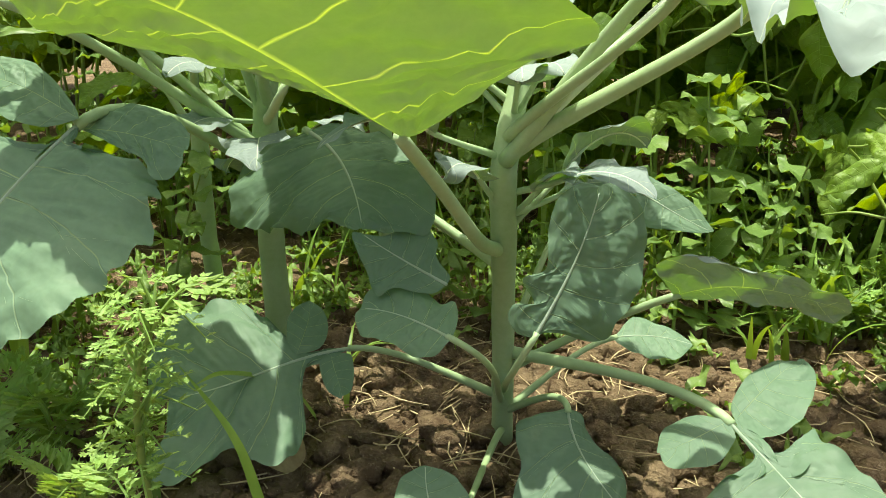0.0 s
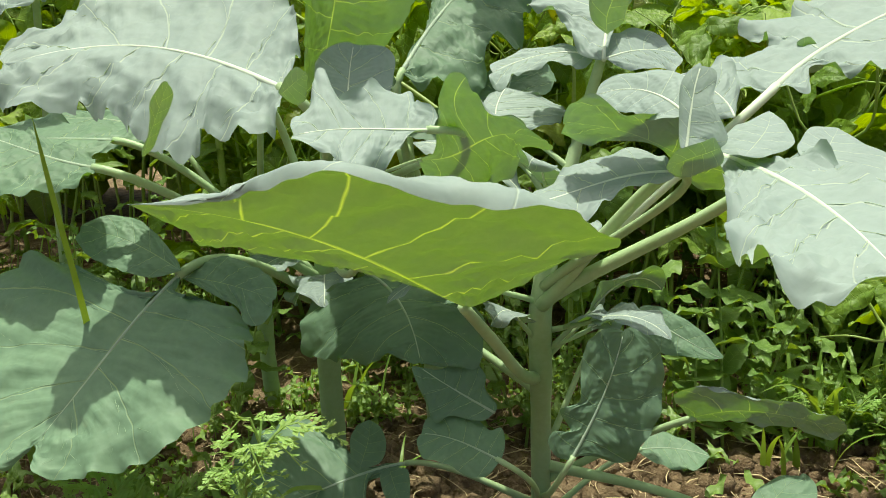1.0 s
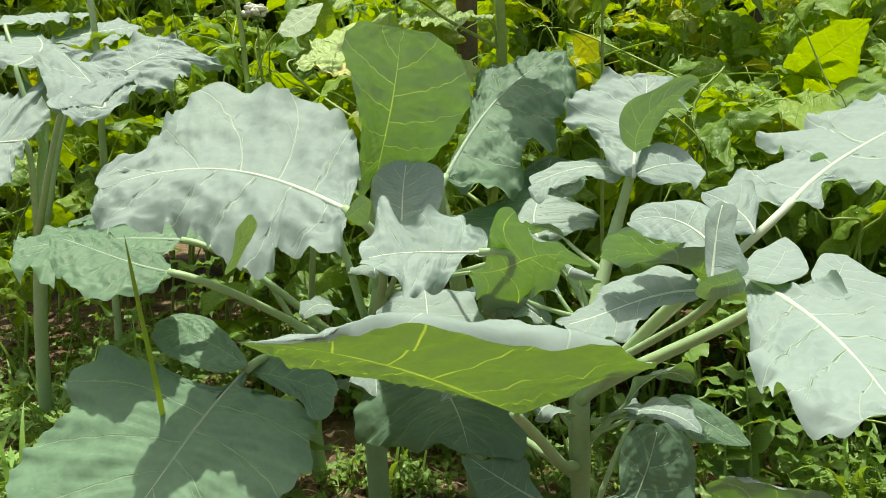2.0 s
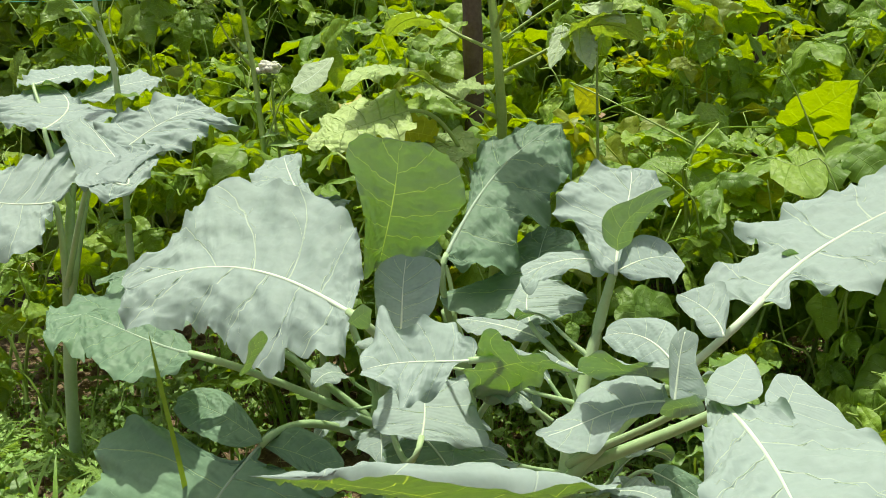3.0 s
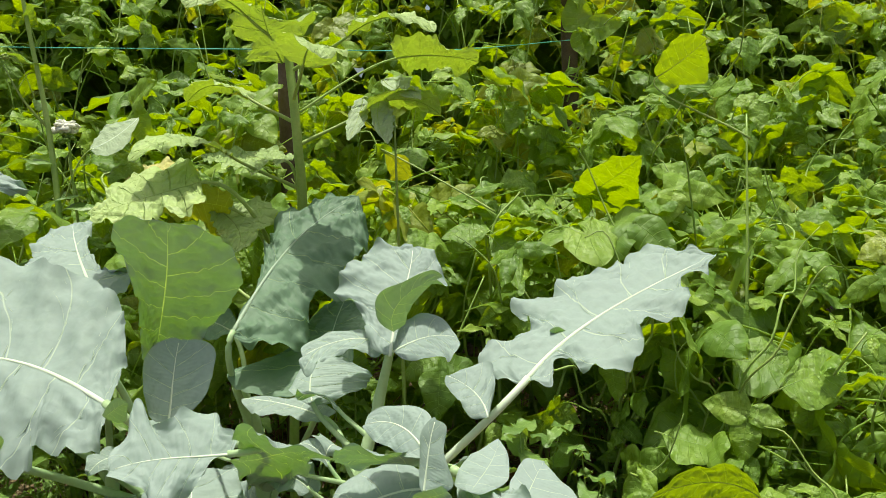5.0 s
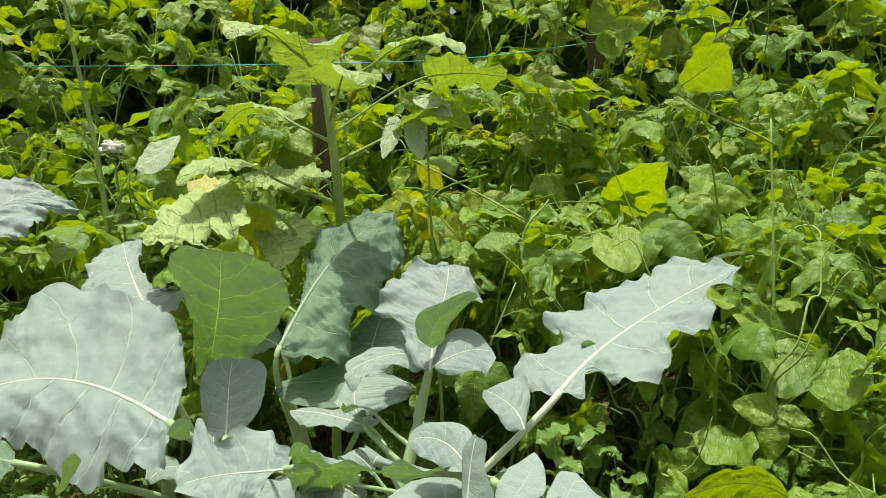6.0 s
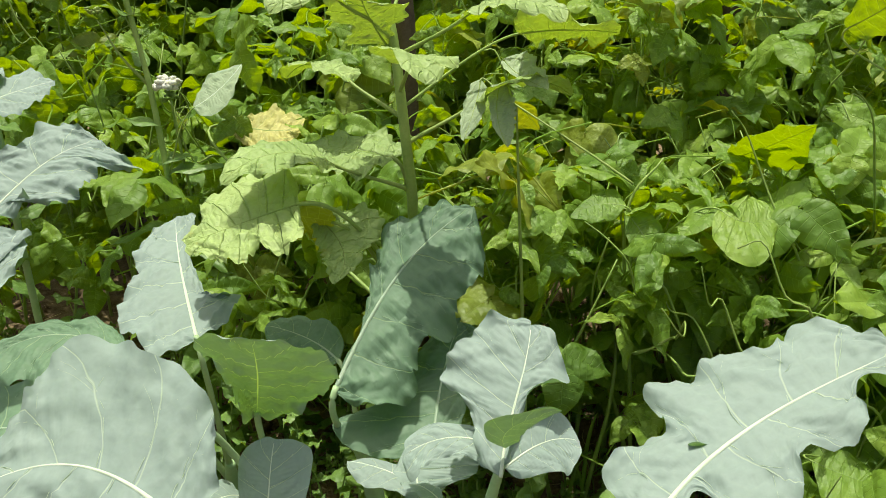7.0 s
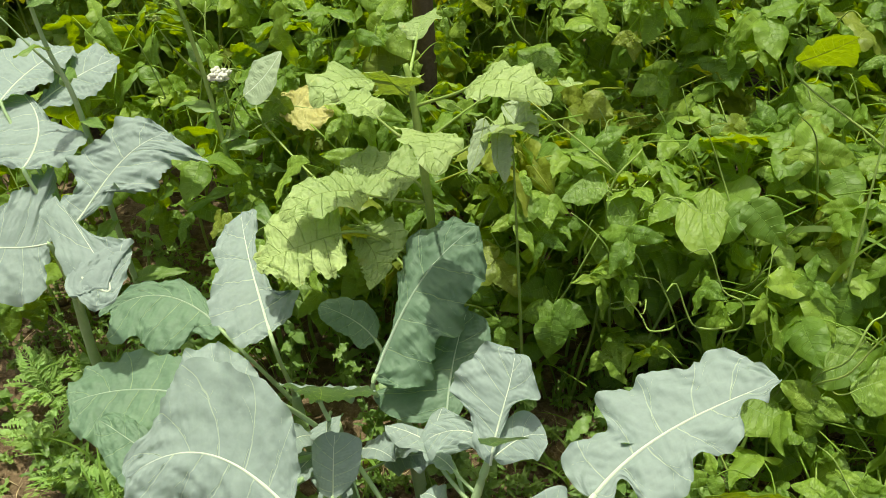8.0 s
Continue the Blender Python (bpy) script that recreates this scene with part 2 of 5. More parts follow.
def joined(name, pieces, mat, uv=None):
    """One mesh from several (vertices, faces) pieces."""
    verts, faces = [], []
    for v, f in pieces:
        s = len(verts)
        verts.extend(v)
        faces.extend([tuple(i + s for i in q) for q in f])
    return mesh_from(name, verts, faces, mat, uv)


STATIONS = np.array([0, 0.04, 0.1, 0.17, 0.24, 0.31, 0.38, 0.46, 0.54, 0.62, 0.7, 0.78, 0.85, 0.91, 0.96, 1.0])


def rough_line(x, seed, freq):
    """Smooth pseudo-random line of x, about -1 to 1."""
    s = np.random.RandomState(seed).uniform(0, 6.28, 5)
    return (np.sin(freq * x + s[0]) + 0.7 * np.sin(1.9 * freq * x + s[1]) + 0.5 * np.sin(3.7 * freq * x + s[2]) + 0.35 * np.sin(6.1 * freq * x + s[3])) / 2.0


def outline(side, length):
    """One side of a leaf's edge, from the foot to the tip: rows (along, out), along in parts of the midrib and out in metres."""
    if np.ndim(side[0]) == 0:
        pts, soft = np.column_stack([STATIONS, np.array(side) / 1000.0]), 9.0
    else:
        pts, soft = np.array(side, float) / (100.0, 1000.0), 3.0
    pts = np.vstack([(0, 0), pts[pts[:, 1] > 0], (1.0, 0)])
    line = curve_points(pts, 40 * len(pts)) if soft < 5 else pts
    step = np.r_[0, np.cumsum(np.hypot(np.diff(line[:, 0]) * length, np.diff(line[:, 1])))]
    t = np.linspace(0, step[-1], 241)
    line = np.column_stack([np.interp(t, step, line[:, 0]), np.interp(t, step, line[:, 1])])
    k = np.exp(-0.5 * (np.arange(-24, 25) / soft) ** 2)
    pad = np.vstack([2 * line[0] - line[24:0:-1], line, line[-2:-26:-1] * (1, -1)])
    line = np.column_stack([np.convolve(pad[:, i], k / k.sum(), mode="valid") for i in (0, 1)])
    return np.column_stack([line[:, 0], np.maximum(line[:, 1], 0)]), step[-1]


def soft_line(x, seed, freq):
    """Slow rounded waves of x, about -1 to 1."""
    s = np.random.RandomState(seed).uniform(0, 6.28, 3)
    return (np.sin(freq * x + s[0]) + 0.6 * np.sin(0.53 * freq * x + s[1]) + 0.35 * np.sin(1.7 * freq * x + s[2])) / 1.6


class Blade:
    """A leaf blade: a midrib through four points, a face direction, the edge on either side, folds, ruffles and rolled margins."""

    def __init__(self, rib, face, left, right, ruffle=0.008, fold=0.10, curl=0.12, bow=0.0, seed=1, scallop=0.05, hang=0.0, trim=1.0, roll=(0.0, 0.0), puff=1.0, teeth=0.0, rise=0.0, trim_far=1.0):
        self.rib, self.face = np.array(rib), unit(np.array(face))
        self.length = np.linalg.norm(np.diff(self.rib, axis=0), axis=1).sum()
        self.fine = np.linspace(0, 1, 241)
        (self.left, self.round_left), (self.right, self.round_right) = outline(left, self.length), outline(right, self.length)
        self.left[:, 1] *= trim
        self.right[:, 1] *= trim_far
        self.rise = rise
        self.hang, self.roll, self.puff, self.teeth = hang, roll, puff, teeth
        self.ruffle, self.fold, self.curl, self.bow, self.seed, self.scallop = ruffle, fold, curl, bow, seed, scallop

    def cubic(self, u):
        u = u[..., None]
        a, b, c, d = self.rib
        return (a * (1 - u) * (2 - 3 * u) * (1 - 3 * u) / 2 + b * 9 * u * (2 - 3 * u) * (1 - u) / 2 + c * 9 * u * (3 * u - 1) * (1 - u) / 2 + d * u * (3 * u - 1) * (3 * u - 2) / 2)

    def spine(self, u):
        """The midrib, going straight on past its ends."""
        u = np.asarray(u, float)
        c = np.clip(u, 0, 1)
        first, last = (self.cubic(np.array(0.02)) - self.cubic(np.array(0.0))) / 0.02, (self.cubic(np.array(1.0)) - self.cubic(np.array(0.98))) / 0.02
        p = self.cubic(c) + np.minimum(u, 0)[..., None] * first + np.maximum(u - 1, 0)[..., None] * last
        return p + self.face * (self.bow * 4 * c * (1 - c))[..., None]

    def at(self, u, v):
        small = min(1.0, self.length / 0.2) ** 1.4
        u, v = np.broadcast_arrays(np.asarray(u, float), np.asarray(v, float))
        av, on_left = np.abs(v), v > 0
        along = np.where(on_left, np.interp(u, self.fine, self.left[:, 0]), np.interp(u, self.fine, self.right[:, 0]))
        wide = np.where(on_left, np.interp(u, self.fine, self.left[:, 1]), np.interp(u, self.fine, self.right[:, 1]))
        reach = np.hypot(wide, (along - u) * self.length)
        w = (1 - av) * u + av * along
        p = self.spine(w)
        d = unit(self.spine(w + 0.02) - self.spine(w - 0.02))
        side = unit(np.cross(self.face, d))
        up = np.cross(d, side)
        edge_len = np.where(on_left, self.round_left, self.round_right) * u
        soft = np.minimum(1, reach / 0.03)
        bead = np.where(on_left, soft_line(edge_len, self.seed, 330.0), soft_line(edge_len, self.seed + 7, 300.0))
        slow = np.where(on_left, soft_line(edge_len, self.seed + 8, 85.0), soft_line(edge_len, self.seed + 9, 90.0))
        out = 1 + av ** 4 * soft * (0.5 * self.scallop * slow + 0.0011 * small * bead / np.maximum(reach, 0.012))
        cut = np.abs(np.sin(edge_len * 240.0 + soft_line(edge_len, self.seed + 4, 60.0))) ** 1.5 - 0.5
        out = out + av ** 5 * soft * self.teeth * cut * 2 / np.maximum(reach, 0.01)
        wave = np.where(on_left, soft_line(edge_len, self.seed + 2, 115.0), soft_line(edge_len, self.seed + 3, 105.0))
        margin = np.where(on_left, soft_line(edge_len, self.seed + 12, 260.0), soft_line(edge_len, self.seed + 13, 240.0))
        lift = self.fold * av * wide - self.curl * av ** 3 * wide + 0.8 * self.ruffle * av ** 4 * wave * soft
        lift = lift - self.hang * np.maximum(v, 0) ** 1.6 * wide + self.rise * np.maximum(-v, 0) ** 1.8 * wide
        lift = lift + 0.5 * self.ruffle * av ** 9 * margin * soft
        rolled = np.maximum(av - 0.72, 0) ** 2 * np.where(on_left, self.roll[0], self.roll[1]) * np.clip((u - 0.3) / 0.3, 0, 1) * (0.95 + 0.15 * slow)
        lift = lift - rolled * reach
        vein = np.sin(math.pi * (6 * (u - 0.12 * av) + np.where(on_left, 0.42, 0))) ** 2
        lift = lift + self.puff * 0.0026 * small * (vein - 0.5) * np.sin(math.pi * np.clip(av, 0, 1)) ** 0.7 * soft
        lift = lift + self.puff * 0.0026 * small * (rough_line(u * 1.7 + v * 0.9, self.seed + 5, 15.0) + 0.8 * rough_line(u * 1.1 - v * 1.6, self.seed + 6, 24.0)) * soft * np.sin(math.pi * av)
        shrink = 1 - 0.9 * rolled
        return p + side * (v * wide * out * shrink)[..., None] + up * lift[..., None]

    def mesh(self, name, mat, nu=96, nv=32):
        u = np.linspace(0, 1, nu + 1)
        v = np.sin(np.linspace(-1, 1, nv + 1) * 1.35) / math.sin(1.35)
        uu, vv = np.meshgrid(u, v, indexing="ij")
        verts = self.at(uu, vv).reshape(-1, 3)
        uv = np.stack([uu, vv * 0.5 + 0.5], -1).reshape(-1, 2)
        w = nv + 1
        faces = [(i * w + j, (i + 1) * w + j, (i + 1) * w + j + 1, i * w + j + 1) for i in range(nu) for j in range(nv)]
        return mesh_from(name, verts, faces, mat, uv)

    def veins(self, name, mat, count=6, thick=0.0013):
        """Side veins that leave the midrib in turn and fork near the edge."""
        out = []
        for k in range(0, count + 1):
            for s in (1, -1):
                u0 = (k - (0.42 if s > 0 else 0)) / count
                if not 0.01 < u0 < 0.9:
                    continue
                t = np.linspace(0, 1, 10)
                line = lambda t: self.at(np.clip(u0 + 0.12 * t + 0.012 * np.sin(5 * t + k + s), 0, 0.985), s * t * 0.9)
                pts = line(t)
                if np.linalg.norm(pts[-1] - pts[0]) < 0.012:
                    continue
                v, f = tube_arrays(pts + self.face * 0.1 * thick, (thick, thick * 0.7, thick * 0.25), 5)
                if np.linalg.norm(pts[-1] - pts[0]) > 0.04:
                    for at, way in ((0.45, 0.055), (0.62, -0.05)):
                        b = np.linspace(0, 1, 7)
                        branch = self.at(np.clip(u0 + 0.12 * at + 0.012 * np.sin(5 * at + k + s) + way * b + 0.09 * b * (0.9 - at), 0, 0.985), s * (at + (0.88 - at) * b) * 0.97)
                        bv, bf = tube_arrays(branch + self.face * 0.05 * thick, (thick * 0.6, thick * 0.2), 4, len(v))
                        v, f = list(v) + list(bv), f + bf
                out.append(mesh_from(name, v, f, mat))
        return out


def hero(plant, rib, face, left, right, mat=None, thick=0.0032, veins=True, rib_mat=None, label="", midrib=True, under=None, **shape):
    """A leaf of a plant: the blade with its midrib and side veins."""
    hero.count += 1
    b = Blade(rib, face, left, right, seed=hero.count * 11, **shape)
    name = "lobe" if under else "leaf"
    ob = part(name, b.mesh(name, mat or BRASSICA), under or plant, label)
    thick = 0.72 * min(thick, 0.012 * b.length + 0.0008)
    if rib_mat == GLOW_RIB:
        midrib = veins = False
    b.ob, b.mat = ob, mat
    if midrib and under is None:
        u = np.linspace(0, 0.96, 26)
        v, f = tube_arrays(b.at(u, 0 * u) - b.face * (0.2 * thick), (thick, thick * 0.75, thick * 0.45, 0.0005), 8)
        part("midrib", mesh_from("midrib", v, f, rib_mat or (SIDE_VEIN if mat == OLD_SHADED else RIB)), ob)
    if under is None and veins:
        for me in b.veins("vein", rib_mat or (DULL_VEIN if mat == OLD_SHADED else SIDE_VEIN), thick=max(0.00022, 0.12 * thick)):
            part("vein", me, ob)
    ob["length"] = b.length
    return b


hero.count = 0


def lobes(b, *shapes):
    """Side lobes at the foot of the blade b."""
    for s in shapes:
        hero(None, *s, b.mat, under=b.ob, ruffle=0.003, fold=0.06, curl=0.1, scallop=0.02)


def stalk(plant, b, root, thick=0.0042, mat=None, sag=0.25, name="petiole"):
    """The stalk from the point root on a stem to the base of the blade b, leaving along the midrib."""
    a, d = b.spine(0.0), unit(b.spine(0.06) - b.spine(0.0))
    root = np.array(root, float)
    gap = np.linalg.norm(a - root)
    c1, c2 = root + (a - root) * 0.30 + np.array((0, 0, 0.02 * gap)), a - d * gap * sag
    t = np.linspace(0, 1, 20)[:, None]
    pts = root * (1 - t) ** 3 + 3 * c1 * t * (1 - t) ** 2 + 3 * c2 * t * t * (1 - t) + (a + d * 0.004) * t ** 3
    thick = 0.72 * thick
    part(name, mesh_from(name, *tube_arrays(pts, (thick * 1.5, thick * 1.1, thick), 10), mat or STEM), plant)


def shoot(plant, root, yaw, pitch, ln, rng, mat=None):
    """A small leaf on a short stalk from the point root of a stem."""
    d = np.array((math.cos(yaw) * math.cos(pitch), math.sin(yaw) * math.cos(pitch), math.sin(pitch)))
    flat = np.array((d[0], d[1], 0.0))
    a = np.array(root) + d * ln * 0.8
    rib = [a, a + d * ln * 0.36, a + (d * 0.9 + flat * 0.2 - np.array((0, 0, 0.15))) * ln * 0.7, a + (d * 0.75 + flat * 0.4 - np.array((0, 0, 0.35))) * ln]
    face = unit(np.cross(np.cross(d, (0, 0, 1.0)), d) + np.array((rng.uniform(-0.3, 0.3), rng.uniform(-0.3, 0.3), 0)))
    s = STATIONS
    prof = ln * 1000 * 0.36 * np.sin(math.pi * np.clip(s, 0, 1) ** 0.75) ** 0.6 * (1 + 0.25 * np.sin(17 * s + rng.uniform(0, 6)))
    prof[0] = 2
    b = hero(plant, rib, face, prof * rng.uniform(0.85, 1.15), prof * rng.uniform(0.85, 1.15), mat, thick=0.002, veins=False, rib_mat=VINE if mat else None, ruffle=0.006, fold=0.15, scallop=0.14 if mat else 0.07)
    stalk(plant, b, root, 0.0028, VINE if mat else STEM)


# ---- ground ----
def height(x, y):
    p = Vector((x * 3.1, y * 3.1, 0.0))
    return 0.012 * noise.noise(p) + 0.012 * noise.noise(p * 3.3) + 0.010 * noise.noise(p * 9.0) + 0.012 * abs(noise.noise(p * 17.0)) + 0.007 * abs(noise.noise(p * 34.0)) + 0.004 * noise.noise(p * 61.0)


def build_ground():
    ax = np.concatenate([[-300, -80, -25, -9, -4, -2.6], np.arange(-1.8, -0.5, 0.02), np.arange(-0.5, 0.75, 0.008), np.arange(0.76, 1.6, 0.02), [2.2, 3, 5, 9, 25, 80, 300]])
    ay = np.concatenate([[-300, -80, -25, -8, -3, -1.5], np.arange(-0.4, 0.4, 0.02), np.arange(0.4, 1.1, 0.008), np.arange(1.12, 2.4, 0.02), [3.0, 4, 6, 10, 25, 80, 300]])
    verts = [(x, y, height(x, y) if abs(x) < 2 and -0.5 < y < 2.5 else 0.0) for x in ax for y in ay]
    n = len(ay)
    faces = [(i * n + j, (i + 1) * n + j, (i + 1) * n + j + 1, i * n + j + 1) for i in range(len(ax) - 1) for j in range(n - 1)]
    tagged(new("ground", mesh_from("ground", verts, faces, SOIL)), "dry crumbly brown garden soil between the plants", "soil", kind="structure")


build_ground()


def lump(rng, r):
    """A broken clod: a pushed-about icosahedron, split once."""
    bm = bmesh.new()
    bmesh.ops.create_icosphere(bm, subdivisions=1, radius=r)
    k = Vector((rng.uniform(0, 50), rng.uniform(0, 50), 0))
    for v in bm.verts:
        v.co *= 1 + 0.55 * noise.noise(v.co / r * 1.3 + k)
        v.co.z *= 0.7
    vs = [tuple(v.co) for v in bm.verts]
    fs = [tuple(v.index for v in f.verts) for f in bm.faces]
    bm.free()
    return np.array(vs), fs


def scatter_clods():
    rng = random.Random(3)
    shapes = [lump(rng, 1.0) for _ in range(8)]
    pieces = []
    for i in range(15000):
        x, y = (rng.uniform(-1.5, 1.3), rng.uniform(0.2, 2.1)) if i < 5000 else (rng.uniform(-0.45, 0.7), rng.uniform(0.42, 1.0))
        v, f = rng.choice(shapes)
        r = 0.0016 + 0.016 * rng.random() ** 6
        m = np.array(Euler((rng.uniform(-0.4, 0.4), rng.uniform(-0.4, 0.4), rng.uniform(0, 6.28))).to_matrix())
        pieces.append((v @ m.T * r + np.array((x, y, height(x, y) + r * 0.25)), f))
    tagged(new("soil_clods", joined("soil_clods", pieces, SOIL)), "crumbled clods of dry brown soil on the ground", "soil", kind="stuff")


scatter_clods()


def scatter_straw():
    rng = random.Random(5)
    pieces = []
    for i in range(2900):
        x, y = (rng.uniform(-1.4, 1.2), rng.uniform(0.25, 2.0)) if i < 1800 else (rng.uniform(-0.45, 0.7), rng.uniform(0.45, 1.0))
        a = rng.uniform(0, 6.28)
        ln, z = rng.uniform(0.012, 0.07), height(x, y) + 0.004
        d = np.array((math.cos(a), math.sin(a), rng.uniform(-0.05, 0.25)))
        bend = np.array((-math.sin(a), math.cos(a), rng.uniform(0, 0.6))) * ln * rng.uniform(-0.2, 0.2)
        p = np.array((x, y, z))
        pts = [p, p + d * ln * 0.5 + bend, p + d * ln]
        pieces.append(tube_arrays(curve_points(pts, 5), (0.0004, 0.0008, 0.0003), 4))
    tagged(new("straw_litter", joined("straw_litter", pieces, STRAW)), "dry straw and dead stalks scattered over soil", "straw", kind="stuff")


scatter_straw()

# ---- cabbage-family plants ----

def plant_stem(plant, pts, radii):
    return tube("stem", pts, radii, STEM, plant, 16, 30, wobble=0.03)


near = thing("broccoli_plant", "broccoli plant with a thick pale stem and broad waxy leaves", "plant", group="broccoli plants")
stem_a = [(0.062, 0.681, -0.01), (0.060, 0.665, 0.08), (0.057, 0.635, 0.19), (0.055, 0.615, 0.26), (0.070, 0.64, 0.33), (0.090, 0.66, 0.40), (0.104, 0.645, 0.46)]
plant_stem(near, stem_a, (0.0095, 0.0090, 0.0098, 0.0100, 0.007, 0.0058, 0.004))
b = hero(near, [(-0.005, 0.447, 0.308), (-0.044, 0.395, 0.344), (-0.090, 0.348, 0.376), (-0.158, 0.327, 0.393)], (0.02, 0.559, 0.829),
         ((-3, 9), (2, 37), (9, 84), (8, 113), (27, 127), (43, 129), (51, 123), (57, 101), (67, 95), (72, 89), (77, 57), (81, 28), (90, 9)), ((6, 0), (16, 2), (31, 13), (49, 37), (82, 58)), rib_mat=GLOW_RIB, ruffle=0.002, fold=0.10, curl=0.0, scallop=0.01, roll=(2.0, 0.0), label="sunlit leaf glowing yellow-green from below")
foot = b.spine(0.0)
tube("petiole", [(0.055, 0.642, 0.185), (0.038, 0.58, 0.212), (0.014, 0.50, 0.268), tuple(foot)], (0.0062, 0.0048, 0.0042, 0.0036), STEM, near, 10, 20)
b = hero(near, [(0.152, 0.48, 0.398), (0.168, 0.411, 0.392), (0.173, 0.341, 0.383), (0.169, 0.27, 0.372)], (-0.205, -0.138, 0.969),
         (0, 0, 8, 16, 23, 29, 39, 53, 71, 81, 80, 76, 64, 55, 44, 30), (0, 0, 9, 14, 20, 27, 34, 40, 45, 50, 51, 50, 49, 46, 42, 39), ruffle=0.012, fold=0.08, curl=0.10, thick=0.004)
lobes(b, ([(0.157, 0.433, 0.401), (0.169, 0.447, 0.409), (0.179, 0.463, 0.416), (0.185, 0.481, 0.424)], (-0.1, -0.37, 0.924),
         (15, 16, 17, 18, 19, 19, 20, 20, 20, 19, 16, 13, 9, 6, 3, 1), (0, 9, 11, 14, 16, 19, 20, 17, 15, 13, 11, 9, 6, 3, 2, 0)), ([(0.188, 0.407, 0.394), (0.197, 0.422, 0.401), (0.206, 0.437, 0.408), (0.216, 0.451, 0.415)], (-0.1, -0.37, 0.924),
         (4, 5, 6, 8, 10, 12, 14, 16, 16, 16, 16, 16, 16, 16, 16, 0), (31, 35, 40, 46, 48, 45, 42, 38, 34, 31, 26, 18, 12, 6, 0, 0)))
stalk(near, b, (0.055, 0.605, 0.262), 0.0058)
b = hero(near, [(0.181, 0.514, 0.380), (0.140, 0.498, 0.393), (0.103, 0.476, 0.410), (0.058, 0.466, 0.418)], (0, 0.622, 0.783),
         ((25, 35), (32, 16), (60, 27), (79, 18), (93, 28), (98, 23), (101, 4)), ((4, 22), (19, 19), (50, 2), (74, 13), (99, 17)), rib_mat=GLOW_RIB, ruffle=0.006, fold=0.05, curl=0.0)
hero(near, [(0.14, 0.422, 0.407), (0.131, 0.425, 0.403), (0.122, 0.429, 0.399), (0.114, 0.433, 0.393)], (0, 0.8, 0.6),
         (9, 9, 9, 9, 9, 9, 9, 9, 9, 10, 9, 7, 6, 4, 3, 2), (6, 10, 13, 13, 13, 13, 14, 14, 14, 14, 14, 14, 14, 13, 13, 12), rib_mat=GLOW_RIB, ruffle=0.004, fold=0.05, curl=0.0, veins=False)
hero(near, [(0.187, 0.558, 0.415), (0.182, 0.573, 0.428), (0.17, 0.584, 0.438), (0.153, 0.59, 0.446)], (0.104, -0.621, 0.777),
         (15, 16, 17, 18, 18, 19, 19, 18, 18, 17, 16, 15, 13, 11, 9, 7), (0, 1, 3, 6, 9, 14, 19, 25, 30, 37, 30, 21, 12, 5, 1, 0), ruffle=0.006)
stalk(near, b, (0.060, 0.60, 0.27), 0.006)
hero(near, [(0.126, 0.452, 0.425), (0.116, 0.471, 0.434), (0.101, 0.487, 0.438), (0.080, 0.496, 0.434)], (-0.404, -0.564, 0.72),
         ((-1, 6), (23, 17), (83, 17), (102, 2)), ((33, 20), (65, 17), (92, 10)), ruffle=0.005, veins=False)
hero(near, [(0.123, 0.430, 0.404), (0.126, 0.437, 0.420), (0.129, 0.443, 0.436), (0.134, 0.449, 0.452)], (-0.408, -0.816, 0.408),
         ((8, 4), (49, 7), (83, 8), (102, 2)), ((3, 12), (15, 22), (58, 12), (94, 10)), ruffle=0.004)
b = hero(near, [(0.128, 0.476, 0.387), (0.093, 0.472, 0.384), (0.061, 0.458, 0.377), (0.029, 0.444, 0.371)], (-0.05, -0.301, 0.952),
         ((5, 10), (43, 18), (82, 30), (98, 11)), ((5, 22), (18, 40), (33, 42), (63, 22), (103, 5)), ruffle=0.006)
stalk(near, b, (0.056, 0.598, 0.28), 0.004)
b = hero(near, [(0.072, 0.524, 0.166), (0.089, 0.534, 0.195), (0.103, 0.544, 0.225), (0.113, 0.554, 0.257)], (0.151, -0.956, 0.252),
         ((-3, 11), (3, 22), (12, 22), (18, 10), (28, 26), (38, 16), (53, 20), (71, 24), (88, 24), (100, 12)), ((6, 4), (11, 16), (14, 32), (21, 44), (32, 41), (42, 45), (60, 46), (77, 41), (96, 27), (104, 6)), OLD_SHADED, ruffle=0.005, fold=0.06, curl=0.1, thick=0.003)
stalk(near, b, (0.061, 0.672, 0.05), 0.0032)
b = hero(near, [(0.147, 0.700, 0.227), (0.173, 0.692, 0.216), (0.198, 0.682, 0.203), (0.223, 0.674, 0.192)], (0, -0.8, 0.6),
         ((9, 12), (37, 18), (71, 15), (99, 3)), ((24, 18), (46, 23), (64, 15), (88, 6)), OLD_SHADED, ruffle=0.004)
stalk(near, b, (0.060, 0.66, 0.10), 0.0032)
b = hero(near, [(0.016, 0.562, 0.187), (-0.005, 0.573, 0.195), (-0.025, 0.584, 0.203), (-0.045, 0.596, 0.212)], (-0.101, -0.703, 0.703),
         ((8, 12), (38, 19), (48, 32), (71, 21), (106, 5)), ((3, 7), (24, 14), (32, 24), (60, 27), (80, 8)), OLD_SHADED, ruffle=0.005)
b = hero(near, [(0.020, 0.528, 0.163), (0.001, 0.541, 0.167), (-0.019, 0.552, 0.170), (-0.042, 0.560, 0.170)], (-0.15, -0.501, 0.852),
         ((4, 14), (19, 22), (51, 22), (90, 21), (103, 7)), ((7, 13), (22, 25), (32, 19), (55, 26), (83, 22), (99, 12)), OLD_SHADED, ruffle=0.005, fold=0.1, curl=0.15)
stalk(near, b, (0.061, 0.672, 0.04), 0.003)
